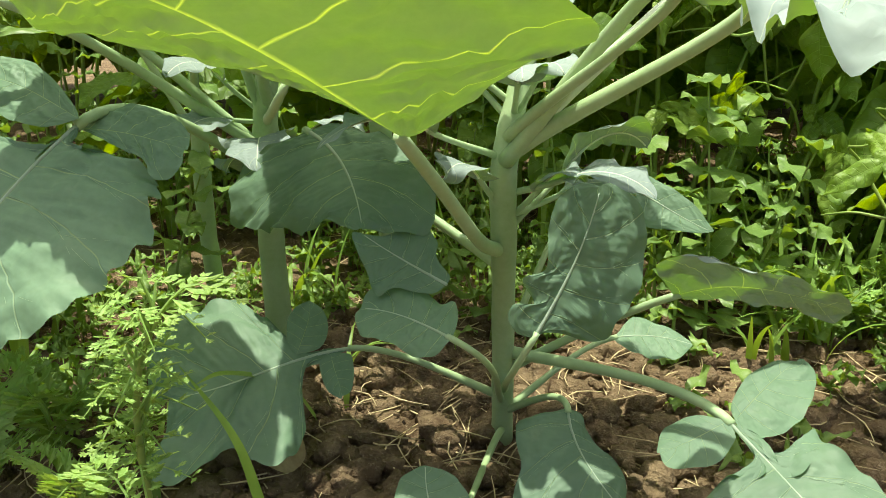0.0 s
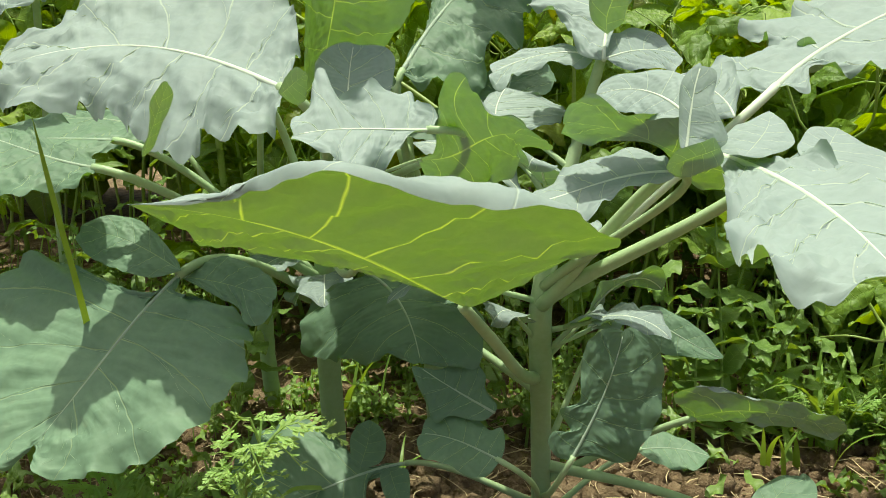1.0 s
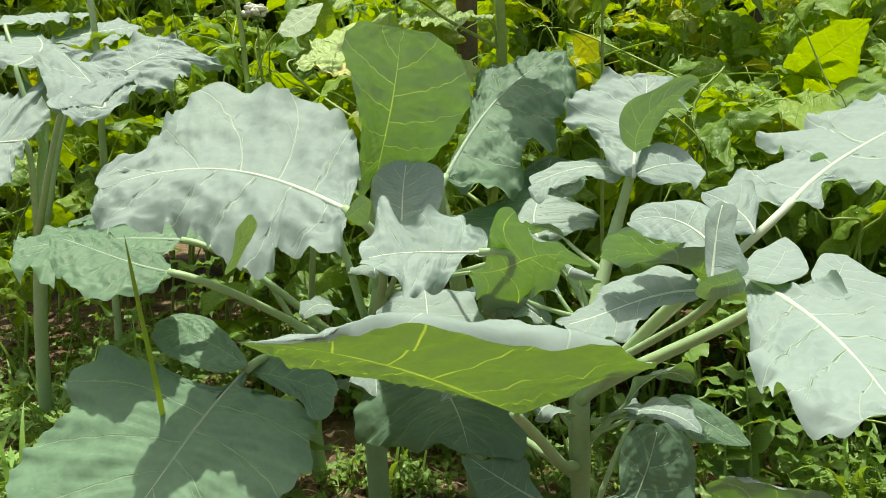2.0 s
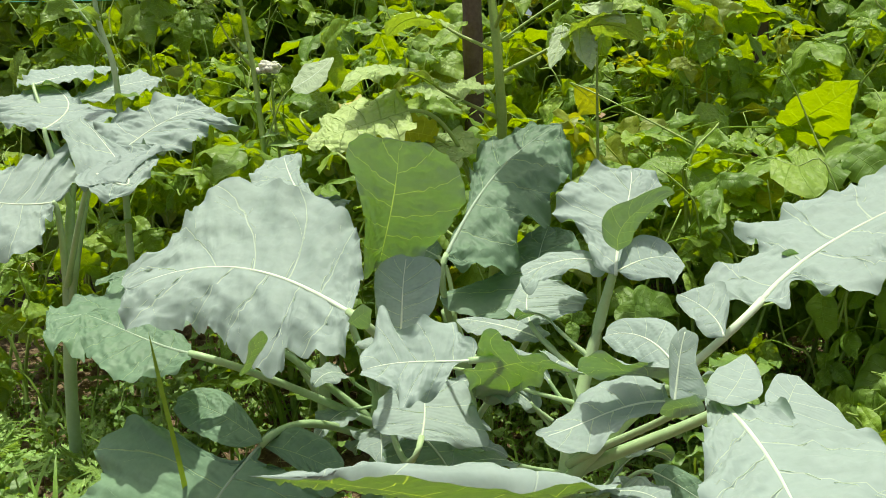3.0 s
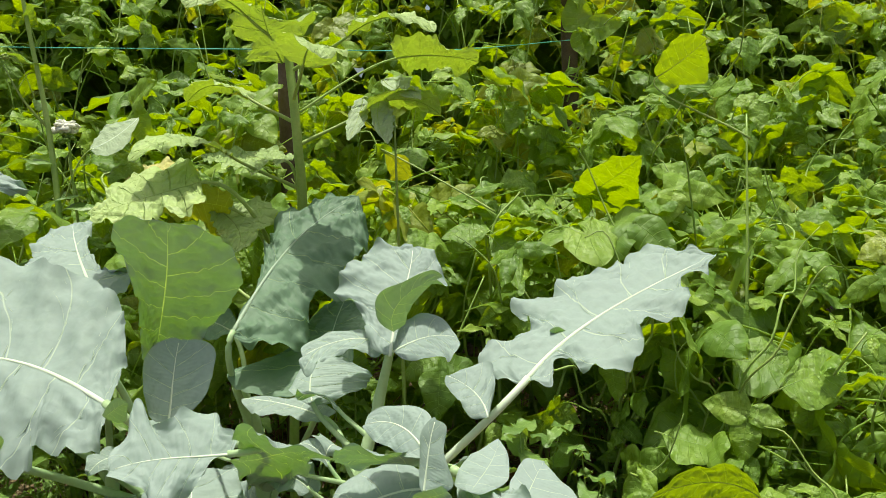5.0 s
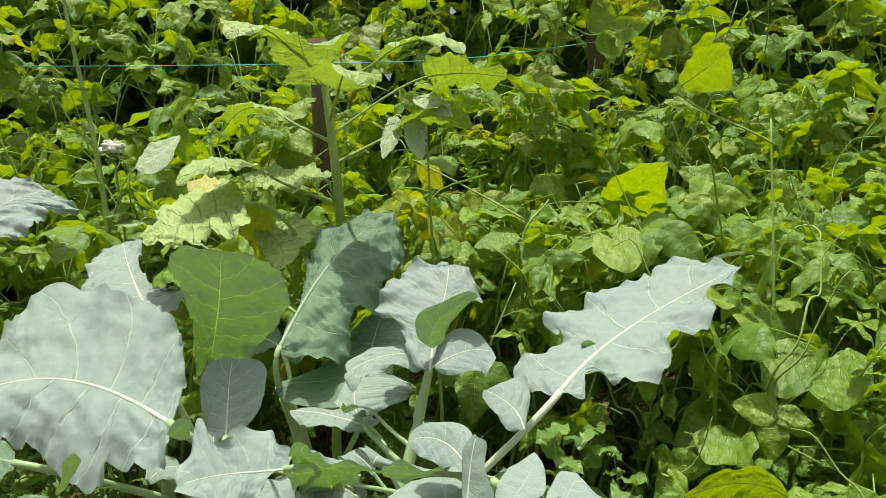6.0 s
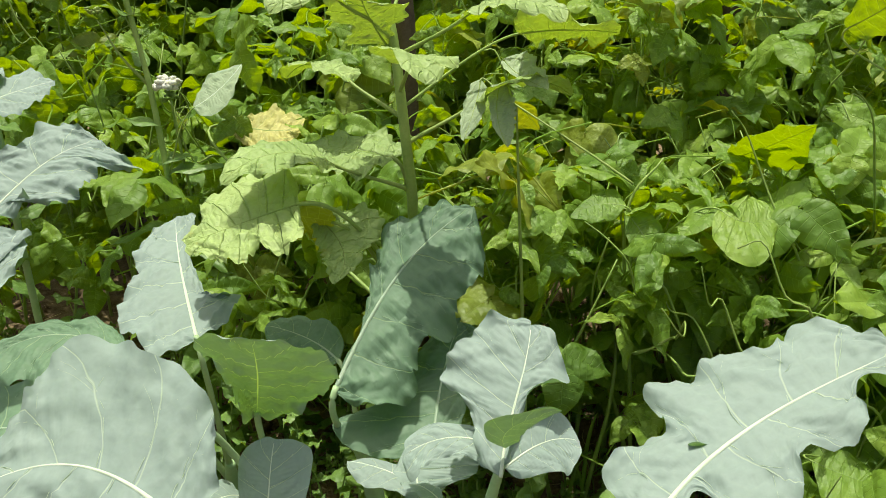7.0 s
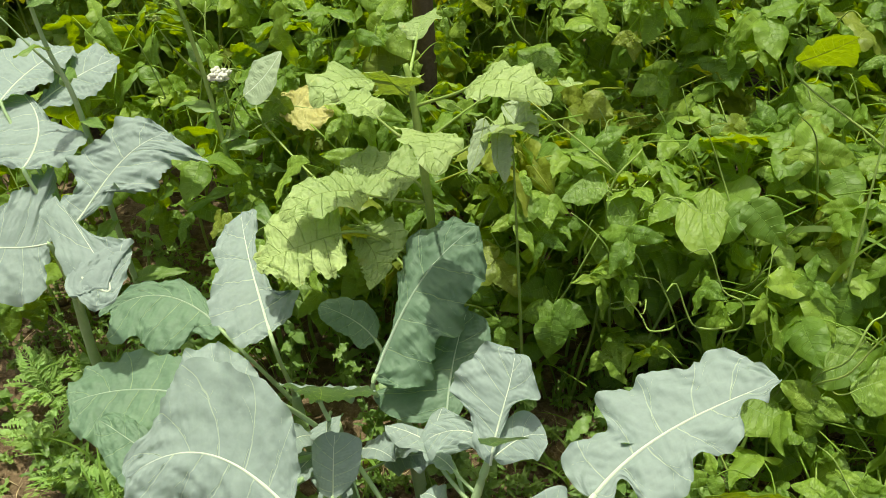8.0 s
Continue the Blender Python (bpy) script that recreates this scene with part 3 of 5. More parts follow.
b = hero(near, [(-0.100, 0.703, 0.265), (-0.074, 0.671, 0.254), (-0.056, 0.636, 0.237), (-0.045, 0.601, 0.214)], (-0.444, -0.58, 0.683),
         ((7, 10), (24, 25), (48, 40), (66, 49), (87, 62), (97, 53), (114, 46), (111, 26)), ((-23, 23), (-37, 49), (-38, 66), (-27, 87), (-24, 95), (11, 87), (64, 59), (75, 33), (97, 9)), OLD_SHADED, ruffle=0.006, fold=-0.05, curl=0.15)
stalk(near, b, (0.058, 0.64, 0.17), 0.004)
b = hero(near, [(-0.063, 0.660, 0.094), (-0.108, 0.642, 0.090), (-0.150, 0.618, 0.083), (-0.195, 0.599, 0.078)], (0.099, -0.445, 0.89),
         ((20, 0), (28, 12), (36, 10), (40, 43), (47, 69), (64, 82), (73, 66), (78, 51), (90, 67), (107, 67), (114, 57), (104, 32)), ((33, 7), (37, 21), (34, 32), (40, 66), (54, 89), (81, 89), (105, 68), (111, 37), (110, 5)), OLD_SHADED, ruffle=0.006, fold=0.04, curl=0.08)
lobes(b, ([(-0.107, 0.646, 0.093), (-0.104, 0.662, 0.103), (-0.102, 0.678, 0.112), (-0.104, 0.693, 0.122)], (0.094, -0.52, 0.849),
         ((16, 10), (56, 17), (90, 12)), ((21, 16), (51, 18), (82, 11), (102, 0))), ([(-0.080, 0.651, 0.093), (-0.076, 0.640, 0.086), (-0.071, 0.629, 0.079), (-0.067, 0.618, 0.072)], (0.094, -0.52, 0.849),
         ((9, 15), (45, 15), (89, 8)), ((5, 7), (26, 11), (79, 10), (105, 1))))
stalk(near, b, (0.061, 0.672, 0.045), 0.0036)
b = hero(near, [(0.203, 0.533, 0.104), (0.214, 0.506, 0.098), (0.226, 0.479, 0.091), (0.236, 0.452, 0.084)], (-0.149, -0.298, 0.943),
         ((12, 5), (30, 10), (54, 3), (64, 10), (48, 34), (31, 45), (56, 41), (78, 44), (101, 43), (123, 31)), ((17, 2), (47, 4), (52, 14), (42, 28), (45, 51), (58, 55), (101, 29), (122, 0)), OLD_SHADED, ruffle=0.006, fold=0.06, curl=0.08)
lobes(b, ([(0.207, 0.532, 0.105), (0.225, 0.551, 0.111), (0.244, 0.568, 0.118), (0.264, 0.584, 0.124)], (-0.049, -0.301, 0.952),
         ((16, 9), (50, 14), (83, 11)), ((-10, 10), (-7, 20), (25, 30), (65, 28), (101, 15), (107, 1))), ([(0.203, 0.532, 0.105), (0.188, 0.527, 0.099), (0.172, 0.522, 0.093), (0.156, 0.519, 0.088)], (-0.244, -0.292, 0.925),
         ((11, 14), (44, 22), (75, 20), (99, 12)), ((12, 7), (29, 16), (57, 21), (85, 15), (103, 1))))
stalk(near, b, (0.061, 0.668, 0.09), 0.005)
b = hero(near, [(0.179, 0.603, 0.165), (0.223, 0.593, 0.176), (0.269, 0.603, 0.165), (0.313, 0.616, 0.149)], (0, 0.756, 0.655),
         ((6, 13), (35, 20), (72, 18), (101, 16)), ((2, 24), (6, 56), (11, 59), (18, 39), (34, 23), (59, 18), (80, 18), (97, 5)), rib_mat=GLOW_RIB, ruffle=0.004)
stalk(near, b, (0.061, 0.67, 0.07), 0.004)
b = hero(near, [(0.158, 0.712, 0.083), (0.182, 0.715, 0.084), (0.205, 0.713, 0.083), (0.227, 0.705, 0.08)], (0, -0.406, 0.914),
         (0, 2, 6, 12, 18, 24, 21, 19, 17, 16, 13, 10, 7, 5, 3, 0), (5, 9, 13, 18, 20, 21, 23, 24, 24, 25, 25, 25, 25, 22, 8, 0), OLD_SHADED, ruffle=0.004)
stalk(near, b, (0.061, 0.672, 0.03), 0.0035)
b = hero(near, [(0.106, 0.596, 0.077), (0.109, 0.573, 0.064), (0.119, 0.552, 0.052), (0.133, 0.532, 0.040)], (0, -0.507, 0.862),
         ((8, 10), (28, 11), (59, 17), (88, 17), (108, 2)), ((4, 13), (8, 36), (23, 42), (43, 45), (62, 60), (84, 52), (106, 23)), OLD_SHADED, ruffle=0.005, fold=0.08, curl=0.12)
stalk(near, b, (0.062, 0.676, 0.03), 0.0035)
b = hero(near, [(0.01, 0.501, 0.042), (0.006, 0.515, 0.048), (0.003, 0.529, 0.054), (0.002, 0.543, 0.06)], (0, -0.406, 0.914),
         (0, 6, 16, 18, 19, 20, 21, 22, 23, 21, 19, 18, 16, 10, 6, 2), (11, 14, 18, 23, 27, 27, 27, 26, 25, 23, 22, 21, 16, 11, 6, 1), OLD_SHADED, ruffle=0.004)
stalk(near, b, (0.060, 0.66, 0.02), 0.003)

b = hero(near, [(0.103, 0.626, 0.457), (0.111, 0.662, 0.487), (0.123, 0.697, 0.518), (0.131, 0.733, 0.548)], (-0.201, -0.602, 0.773),
         ((9, 20), (25, 29), (42, 47), (53, 75), (77, 69), (90, 56), (108, 43), (105, 4)), ((26, 6), (51, 10), (62, 23), (66, 40), (82, 30), (98, 19)), ruffle=0.011, fold=0.12, curl=0.1)
hero(near, [(0.100, 0.655, 0.459), (0.075, 0.673, 0.464), (0.044, 0.678, 0.459), (0.016, 0.671, 0.448)], (-0.2, -0.501, 0.842),
         ((-2, 16), (36, 16), (77, 20), (110, 26), (107, 3)), ((18, 9), (44, 13), (73, 18), (93, 13)), ruffle=0.006, fold=0.1)
hero(near, [(0.106, 0.638, 0.458), (0.125, 0.655, 0.463), (0.147, 0.670, 0.465), (0.172, 0.675, 0.461)], (0.256, -0.512, 0.82),
         ((24, 16), (52, 29), (75, 31), (92, 12)), ((5, 14), (37, 24), (89, 32), (104, 13)), ruffle=0.004, fold=0.1)
hero(near, [(0.107, 0.639, 0.477), (0.108, 0.624, 0.501), (0.124, 0.611, 0.521), (0.149, 0.604, 0.533)], (0, 0.848, 0.53),
         ((11, 14), (70, 10)), ((14, 11), (36, 20), (51, 21), (64, 14), (96, 12), (105, 1)), rib_mat=GLOW_RIB, ruffle=0.004, fold=0.2)
b = hero(near, [(0.024, 0.689, 0.391), (0.019, 0.708, 0.406), (0.021, 0.727, 0.42), (0.029, 0.745, 0.434)], (0, -0.6, 0.8),
         (2, 4, 8, 13, 18, 24, 21, 18, 15, 13, 12, 11, 8, 0, 0, 0), (56, 58, 59, 60, 61, 61, 62, 62, 62, 63, 63, 63, 63, 62, 62, 62), ruffle=0.006)
stalk(near, b, (0.075, 0.648, 0.345), 0.0035)
b = hero(near, [(0.035, 0.713, 0.37), (0.006, 0.732, 0.376), (-0.027, 0.746, 0.381), (-0.061, 0.754, 0.383)], (0, -0.301, 0.954),
         (10, 11, 13, 14, 16, 17, 18, 21, 23, 25, 26, 23, 18, 14, 10, 0), (15, 22, 20, 18, 17, 16, 15, 13, 12, 11, 10, 10, 7, 1, 0, 0), ruffle=0.006)
stalk(near, b, (0.07, 0.64, 0.325), 0.0035)
b = hero(near, [(0.229, 0.604, 0.434), (0.294, 0.656, 0.470), (0.372, 0.690, 0.503), (0.454, 0.713, 0.533)], (-0.241, -0.331, 0.912),
         ((-2, 19), (5, 64), (21, 55), (26, 45), (28, 68), (30, 93), (43, 78), (50, 86), (63, 67), (68, 58), (75, 71), (81, 73), (91, 50), (99, 15)), ((2, 25), (13, 10), (16, 18), (14, 58), (33, 78), (42, 64), (49, 42), (64, 59), (75, 44), (77, 19), (84, 7), (91, 21), (94, 8), (102, 2)), ruffle=0.010, fold=0.08, curl=0.08, thick=0.0042, label="long lobed waxy blue-white leaf")
stalk(near, b, (0.060, 0.612, 0.27), 0.0050, RIB)
hero(near, *([(0.291, 0.676, 0.447), (0.281, 0.671, 0.454), (0.272, 0.665, 0.462), (0.263, 0.66, 0.469)], (0, 0.8, 0.6),
         (3, 4, 5, 6, 7, 8, 9, 10, 10, 10, 10, 10, 10, 10, 6, 0), (3, 6, 10, 11, 11, 11, 11, 11, 11, 9, 7, 5, 3, 2, 1, 0)), rib_mat=GLOW_RIB, ruffle=0.003, fold=0.1, curl=0.0, label="small green flap at the foot of a leaf")
for k in range(14):
    rng = random.Random(200 + k)
    h = rng.uniform(0.2, 0.42)
    p0 = np.array((np.interp(h, (0, 0.19, 0.26, 0.33, 0.40, 0.46), (0.062, 0.057, 0.055, 0.070, 0.090, 0.104)), np.interp(h, (0, 0.19, 0.26, 0.33, 0.40, 0.46), (0.681, 0.635, 0.615, 0.64, 0.66, 0.645)), h))
    shoot(near, p0, rng.uniform(-2.2, 5.3), rng.uniform(0.35, 1.0), rng.uniform(0.045, 0.085), rng)

mid = thing("broccoli_plant", "broad-leaved broccoli plant with a large whitish top leaf", "plant", group="broccoli plants")
stem_b = [(-0.17, 0.86, -0.01), (-0.172, 0.852, 0.12), (-0.168, 0.84, 0.24), (-0.15, 0.80, 0.33)]
plant_stem(mid, stem_b, (0.014, 0.0135, 0.013, 0.009))
b = hero(mid, [(-0.137, 0.557, 0.440), (-0.205, 0.597, 0.463), (-0.279, 0.613, 0.474), (-0.354, 0.580, 0.461)], (0.041, -0.433, 0.901),
         ((-5, 25), (-8, 60), (4, 80), (13, 86), (9, 115), (16, 138), (34, 124), (60, 106), (90, 88), (104, 70), (106, 30)), ((7, 40), (20, 90), (34, 130), (46, 146), (52, 136), (58, 155), (68, 158), (74, 128), (78, 85), (84, 55), (94, 36), (101, 14)), ruffle=0.009, fold=0.08, curl=0.12, hang=0.42, trim=0.60, rise=0.30, trim_far=0.74, thick=0.0042, label="large waxy blue-white leaf with a ruffled edge")
stalk(mid, b, (-0.16, 0.825, 0.27), 0.0055)
for flap in (([(-0.134, 0.537, 0.436), (-0.127, 0.534, 0.441), (-0.12, 0.532, 0.446), (-0.112, 0.529, 0.45)], (0, 0.862, 0.507),
         (13, 13, 14, 14, 15, 15, 15, 13, 12, 10, 8, 6, 4, 3, 1, 0), (3, 3, 3, 4, 5, 5, 6, 7, 7, 8, 8, 8, 9, 7, 3, 0)), ([(-0.228, 0.517, 0.395), (-0.215, 0.502, 0.413), (-0.202, 0.488, 0.43), (-0.189, 0.473, 0.447)], (0.1, 0.796, 0.597),
         (0, 1, 3, 5, 5, 5, 5, 5, 5, 6, 6, 6, 6, 5, 2, 0), (2, 2, 2, 2, 1, 1, 2, 3, 4, 6, 7, 6, 5, 4, 4, 3))):
    hero(mid, *flap, rib_mat=GLOW_RIB, ruffle=0.003, fold=0.1, curl=0.0, label="small green flap at the edge of a leaf")
b = hero(mid, [(-0.333, 0.665, 0.371), (-0.385, 0.684, 0.379), (-0.435, 0.707, 0.390), (-0.485, 0.730, 0.400)], (0, -0.406, 0.914),
         ((-3, 25), (15, 40), (21, 57), (56, 50), (83, 31), (101, 7)), ((16, 22), (49, 25), (88, 24)), OLD_SHADED, ruffle=0.007, fold=0.06)
stalk(mid, b, (-0.168, 0.84, 0.22), 0.0055)
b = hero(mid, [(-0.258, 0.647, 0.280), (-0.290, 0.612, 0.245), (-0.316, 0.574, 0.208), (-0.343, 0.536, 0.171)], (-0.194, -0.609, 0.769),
         ((12, 18), (3, 46), (-1, 78), (8, 108), (30, 125), (52, 123), (72, 112), (90, 86), (110, 28)), ((21, 0), (28, 5), (26, 36), (21, 85), (22, 129), (26, 183), (39, 199), (52, 175), (61, 148), (77, 170), (108, 162), (125, 98), (123, 20)), OLD_SHADED, ruffle=0.009, fold=0.06, curl=0.10, thick=0.0045, label="large dull green leaf half in shade")
lobes(b, ([(-0.255, 0.639, 0.284), (-0.289, 0.658, 0.297), (-0.324, 0.674, 0.307), (-0.363, 0.683, 0.311)], (-0.09, -0.675, 0.732),
         ((13, 16), (36, 27), (78, 27), (101, 10)), ((9, 6), (40, 17), (72, 24), (88, 19), (101, 7))), ([(-0.266, 0.657, 0.274), (-0.230, 0.639, 0.275), (-0.196, 0.617, 0.274), (-0.164, 0.594, 0.271)], (-0.304, -0.526, 0.794),
         ((1, 15), (23, 26), (57, 26), (89, 15), (103, 1)), ((42, 12), (77, 18), (94, 28), (109, 15))))
stalk(mid, b, (-0.17, 0.85, 0.2), 0.006)
b = hero(mid, [(-0.025, 0.502, 0.413), (-0.055, 0.496, 0.414), (-0.084, 0.490, 0.415), (-0.113, 0.480, 0.412)], (0.154, -0.642, 0.751),
         ((17, 5), (32, 26), (73, 43), (74, 26), (103, 7)), ((-7, 19), (8, 22), (11, 42), (41, 43), (54, 28), (65, 32), (74, 59), (83, 32), (98, 13)), ruffle=0.012, fold=0.1)
stalk(mid, b, (-0.155, 0.81, 0.31), 0.004)
b = hero(mid, [(-0.041, 0.555, 0.388), (-0.009, 0.539, 0.394), (0.014, 0.514, 0.407), (0.049, 0.508, 0.405)], (0.15, 0.58, 0.8),
         ((3, 31), (6, 90), (20, 50), (55, 36), (105, 13)), ((57, 38), (75, 71), (78, 35), (90, 8)), rib_mat=GLOW_RIB, ruffle=0.006)
stalk(mid, b, (-0.152, 0.805, 0.32), 0.002, sag=0.0)
b = hero(mid, [(-0.076, 0.538, 0.329), (-0.075, 0.559, 0.341), (-0.077, 0.581, 0.354), (-0.081, 0.602, 0.366)], (0, -0.507, 0.862),
         (32, 35, 39, 44, 48, 49, 48, 47, 45, 44, 43, 41, 39, 32, 15, 0), (63, 62, 59, 57, 54, 52, 49, 47, 45, 43, 41, 40, 36, 20, 9, 0), ruffle=0.005)
stalk(mid, b, (-0.165, 0.835, 0.25), 0.004)
b = hero(mid, [(-0.141, 0.733, 0.452), (-0.124, 0.697, 0.497), (-0.108, 0.660, 0.543), (-0.096, 0.622, 0.589)], (0, 0.778, 0.628),
         ((-8, 12), (4, 35), (26, 54), (49, 67), (70, 69), (88, 52), (98, 29)), ((-16, 11), (6, 19), (38, 25), (66, 41), (89, 51), (102, 32), (101, 0)), rib_mat=GLOW_RIB, ruffle=0.005, fold=0.05, curl=0.0, thick=0.0032, label="upright leaf with the sun shining through")
stalk(mid, b, (-0.158, 0.815, 0.29), 0.0045)
b = hero(mid, [(-0.101, 0.605, 0.405), (-0.101, 0.622, 0.427), (-0.101, 0.639, 0.450), (-0.099, 0.656, 0.473)], (0.1, -0.796, 0.597),
         ((11, 18), (54, 27), (84, 27), (101, 8)), ((11, 15), (40, 32), (89, 36), (102, 19)), ruffle=0.003)
stalk(mid, b, (-0.155, 0.81, 0.3), 0.0035)
b = hero(mid, [(-0.232, 0.736, 0.457), (-0.274, 0.745, 0.461), (-0.316, 0.751, 0.464), (-0.359, 0.755, 0.466)], (0, -0.406, 0.914),
         (28, 29, 31, 33, 35, 37, 39, 40, 42, 43, 45, 42, 38, 34, 32, 29), (20, 24, 29, 35, 42, 49, 51, 53, 56, 58, 61, 60, 53, 48, 43, 40), ruffle=0.012)
stalk(mid, b, (-0.165, 0.835, 0.25), 0.005)
b = hero(mid, [(-0.373, 0.799, 0.384), (-0.438, 0.807, 0.386), (-0.503, 0.801, 0.385), (-0.564, 0.778, 0.379)], (0, -0.254, 0.967),
         ((4, 32), (25, 76), (70, 93), (100, 55)), ((-9, 14), (-10, 40), (16, 61), (43, 72), (63, 69), (81, 60), (96, 40), (105, 0)), OLD_SHADED, ruffle=0.013, fold=0.05)
stalk(mid, b, (-0.168, 0.84, 0.22), 0.0055)

for k in range(9):
    rng = random.Random(300 + k)
    h = rng.uniform(0.14, 0.32)
    shoot(mid, (-0.17, 0.85 - 0.1 * max(0, h - 0.22), h), rng.uniform(3.0, 6.6), rng.uniform(0.2, 0.9), rng.uniform(0.05, 0.09), rng)

back = thing("broccoli_plant", "broccoli plant with a drooping grey-green leaf half in shade", "plant", group="broccoli plants")
stem_d = [(-0.05, 0.90, -0.01), (-0.055, 0.89, 0.15), (-0.065, 0.87, 0.30), (-0.08, 0.85, 0.37)]
plant_stem(back, stem_d, (0.012, 0.012, 0.011, 0.008))
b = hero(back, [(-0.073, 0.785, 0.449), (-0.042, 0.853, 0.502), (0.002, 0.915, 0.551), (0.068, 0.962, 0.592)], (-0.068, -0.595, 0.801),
         ((12, 5), (24, 3), (42, 18), (68, 60), (83, 49), (94, 32)), ((-2, 8), (-2, 35), (5, 68), (13, 77), (21, 65), (33, 63), (37, 80), (50, 83), (63, 68), (75, 74), (92, 49), (100, 5)), OLD_SHADED, ruffle=0.016, puff=1.5, fold=-0.1, curl=0.18, thick=0.004, label="drooping crinkled grey-green leaf")
stalk(back, b, (-0.07, 0.865, 0.31), 0.005)
b = hero(back, [(0.028, 0.770, 0.385), (0.030, 0.822, 0.411), (0.037, 0.874, 0.437), (0.050, 0.924, 0.462)], (0, -0.447, 0.894),
         ((-5, 45), (2, 87), (16, 112), (26, 80), (42, 46), (66, 39), (90, 20), (105, 1)), ((3, 18), (26, 30), (48, 34), (72, 49), (94, 35)), OLD_SHADED, ruffle=0.005)
stalk(back, b, (-0.055, 0.89, 0.2), 0.0045)
b = hero(back, [(-0.09, 0.883, 0.43), (-0.12, 0.91, 0.439), (-0.155, 0.93, 0.445), (-0.193, 0.943, 0.449)], (0, -0.301, 0.954),
         (27, 28, 28, 28, 28, 29, 29, 29, 29, 28, 27, 25, 24, 20, 12, 5), (0, 5, 13, 23, 28, 30, 32, 35, 38, 36, 32, 28, 22, 16, 11, 8), OLD_SHADED, ruffle=0.006)
stalk(back, b, (-0.068, 0.868, 0.3), 0.004)

left = thing("broccoli_plant", "tall broccoli plant with pale blue leaves on a branching stem", "plant", group="broccoli plants")
stem_f = [(-0.74, 1.10, -0.01), (-0.72, 1.07, 0.16), (-0.70, 1.06, 0.33), (-0.70, 1.09, 0.46), (-0.71, 1.13, 0.52)]
plant_stem(left, stem_f, (0.0105, 0.010, 0.0095, 0.0075, 0.005))
b = hero(left, [(-0.631, 1.046, 0.537), (-0.598, 1.102, 0.577), (-0.557, 1.155, 0.614), (-0.494, 1.191, 0.634)], (0.0999, -0.619, 0.779),
         ((1, 38), (11, 55), (24, 32), (33, 66), (40, 87), (56, 58), (64, 69), (80, 63), (91, 31)), ((11, 12), (24, 27), (41, 21), (38, 40), (54, 80), (82, 70), (105, 55), (125, 77), (110, 29), (100, 0)), ruffle=0.014, fold=0.1)
stalk(left, b, (-0.70, 1.06, 0.32), 0.006, sag=0.05)
b = hero(left, [(-0.737, 1.108, 0.608), (-0.737, 1.179, 0.635), (-0.769, 1.24, 0.661), (-0.832, 1.29, 0.687)], (0.1, -0.35, 0.931),
         (94, 99, 105, 110, 113, 115, 116, 117, 118, 118, 117, 115, 113, 100, 62, 0), (0, 29, 62, 75, 89, 94, 48, 20, 0, 0, 0, 0, 0, 0, 0, 0), ruffle=0.010)
stalk(left, b, (-0.70, 1.10, 0.48), 0.005, sag=0.05)
b = hero(left, [(-0.78, 1.256, 0.654), (-0.749, 1.31, 0.671), (-0.71, 1.357, 0.685), (-0.662, 1.399, 0.695)], (0.1, -0.35, 0.931),
         (1, 3, 7, 13, 19, 25, 33, 42, 53, 65, 62, 59, 58, 57, 7, 0), (4, 15, 29, 43, 51, 54, 56, 58, 60, 61, 61, 51, 40, 30, 20, 0), ruffle=0.008)
stalk(left, b, (-0.71, 1.13, 0.51), 0.004, sag=0.05)
b = hero(left, [(-0.816, 1.222, 0.684), (-0.811, 1.287, 0.697), (-0.789, 1.346, 0.71), (-0.75, 1.398, 0.72)], (0, -0.202, 0.979),
         (32, 35, 42, 50, 60, 71, 84, 103, 121, 120, 121, 123, 68, 10, 0, 0), (0, 9, 24, 36, 46, 54, 61, 63, 60, 57, 52, 47, 41, 34, 29, 0), ruffle=0.008)
stalk(left, b, (-0.71, 1.13, 0.52), 0.004, sag=0.05)
b = hero(left, [(-0.691, 1.040, 0.499), (-0.747, 1.025, 0.499), (-0.804, 1.017, 0.508), (-0.860, 1.011, 0.518)], (0.2, -0.62, 0.76),
         ((6, 49), (8, 78), (16, 98), (28, 101), (61, 83), (106, 37)), ((-10, 13), (-19, 53), (-12, 94), (-22, 135), (-8, 136), (34, 110), (57, 73), (88, 73), (120, 42)), ruffle=0.014, fold=0.1)
stalk(left, b, (-0.70, 1.06, 0.33), 0.006, sag=0.05)
b = hero(left, [(-0.537, 0.879, 0.552), (-0.486, 0.862, 0.536), (-0.51, 0.899, 0.56), (-0.608, 0.991, 0.626)], (0.101, -0.504, 0.858),
         (77, 83, 88, 91, 89, 95, 73, 52, 53, 56, 55, 49, 42, 39, 39, 40), (22, 25, 28, 33, 33, 23, 13, 19, 32, 48, 53, 22, 4, 0, 0, 0), ruffle=0.008)
stalk(left, b, (-0.70, 1.06, 0.36), 0.005, sag=0.05)

low = thing("broccoli_plant", "low broccoli plant with drooping grey-green leaves", "plant", group="broccoli plants")
stem_k = [(-0.28, 1.0, -0.01), (-0.28, 0.98, 0.1), (-0.27, 0.95, 0.2), (-0.265, 0.94, 0.25)]
plant_stem(low, stem_k, (0.011, 0.0105, 0.010, 0.007))
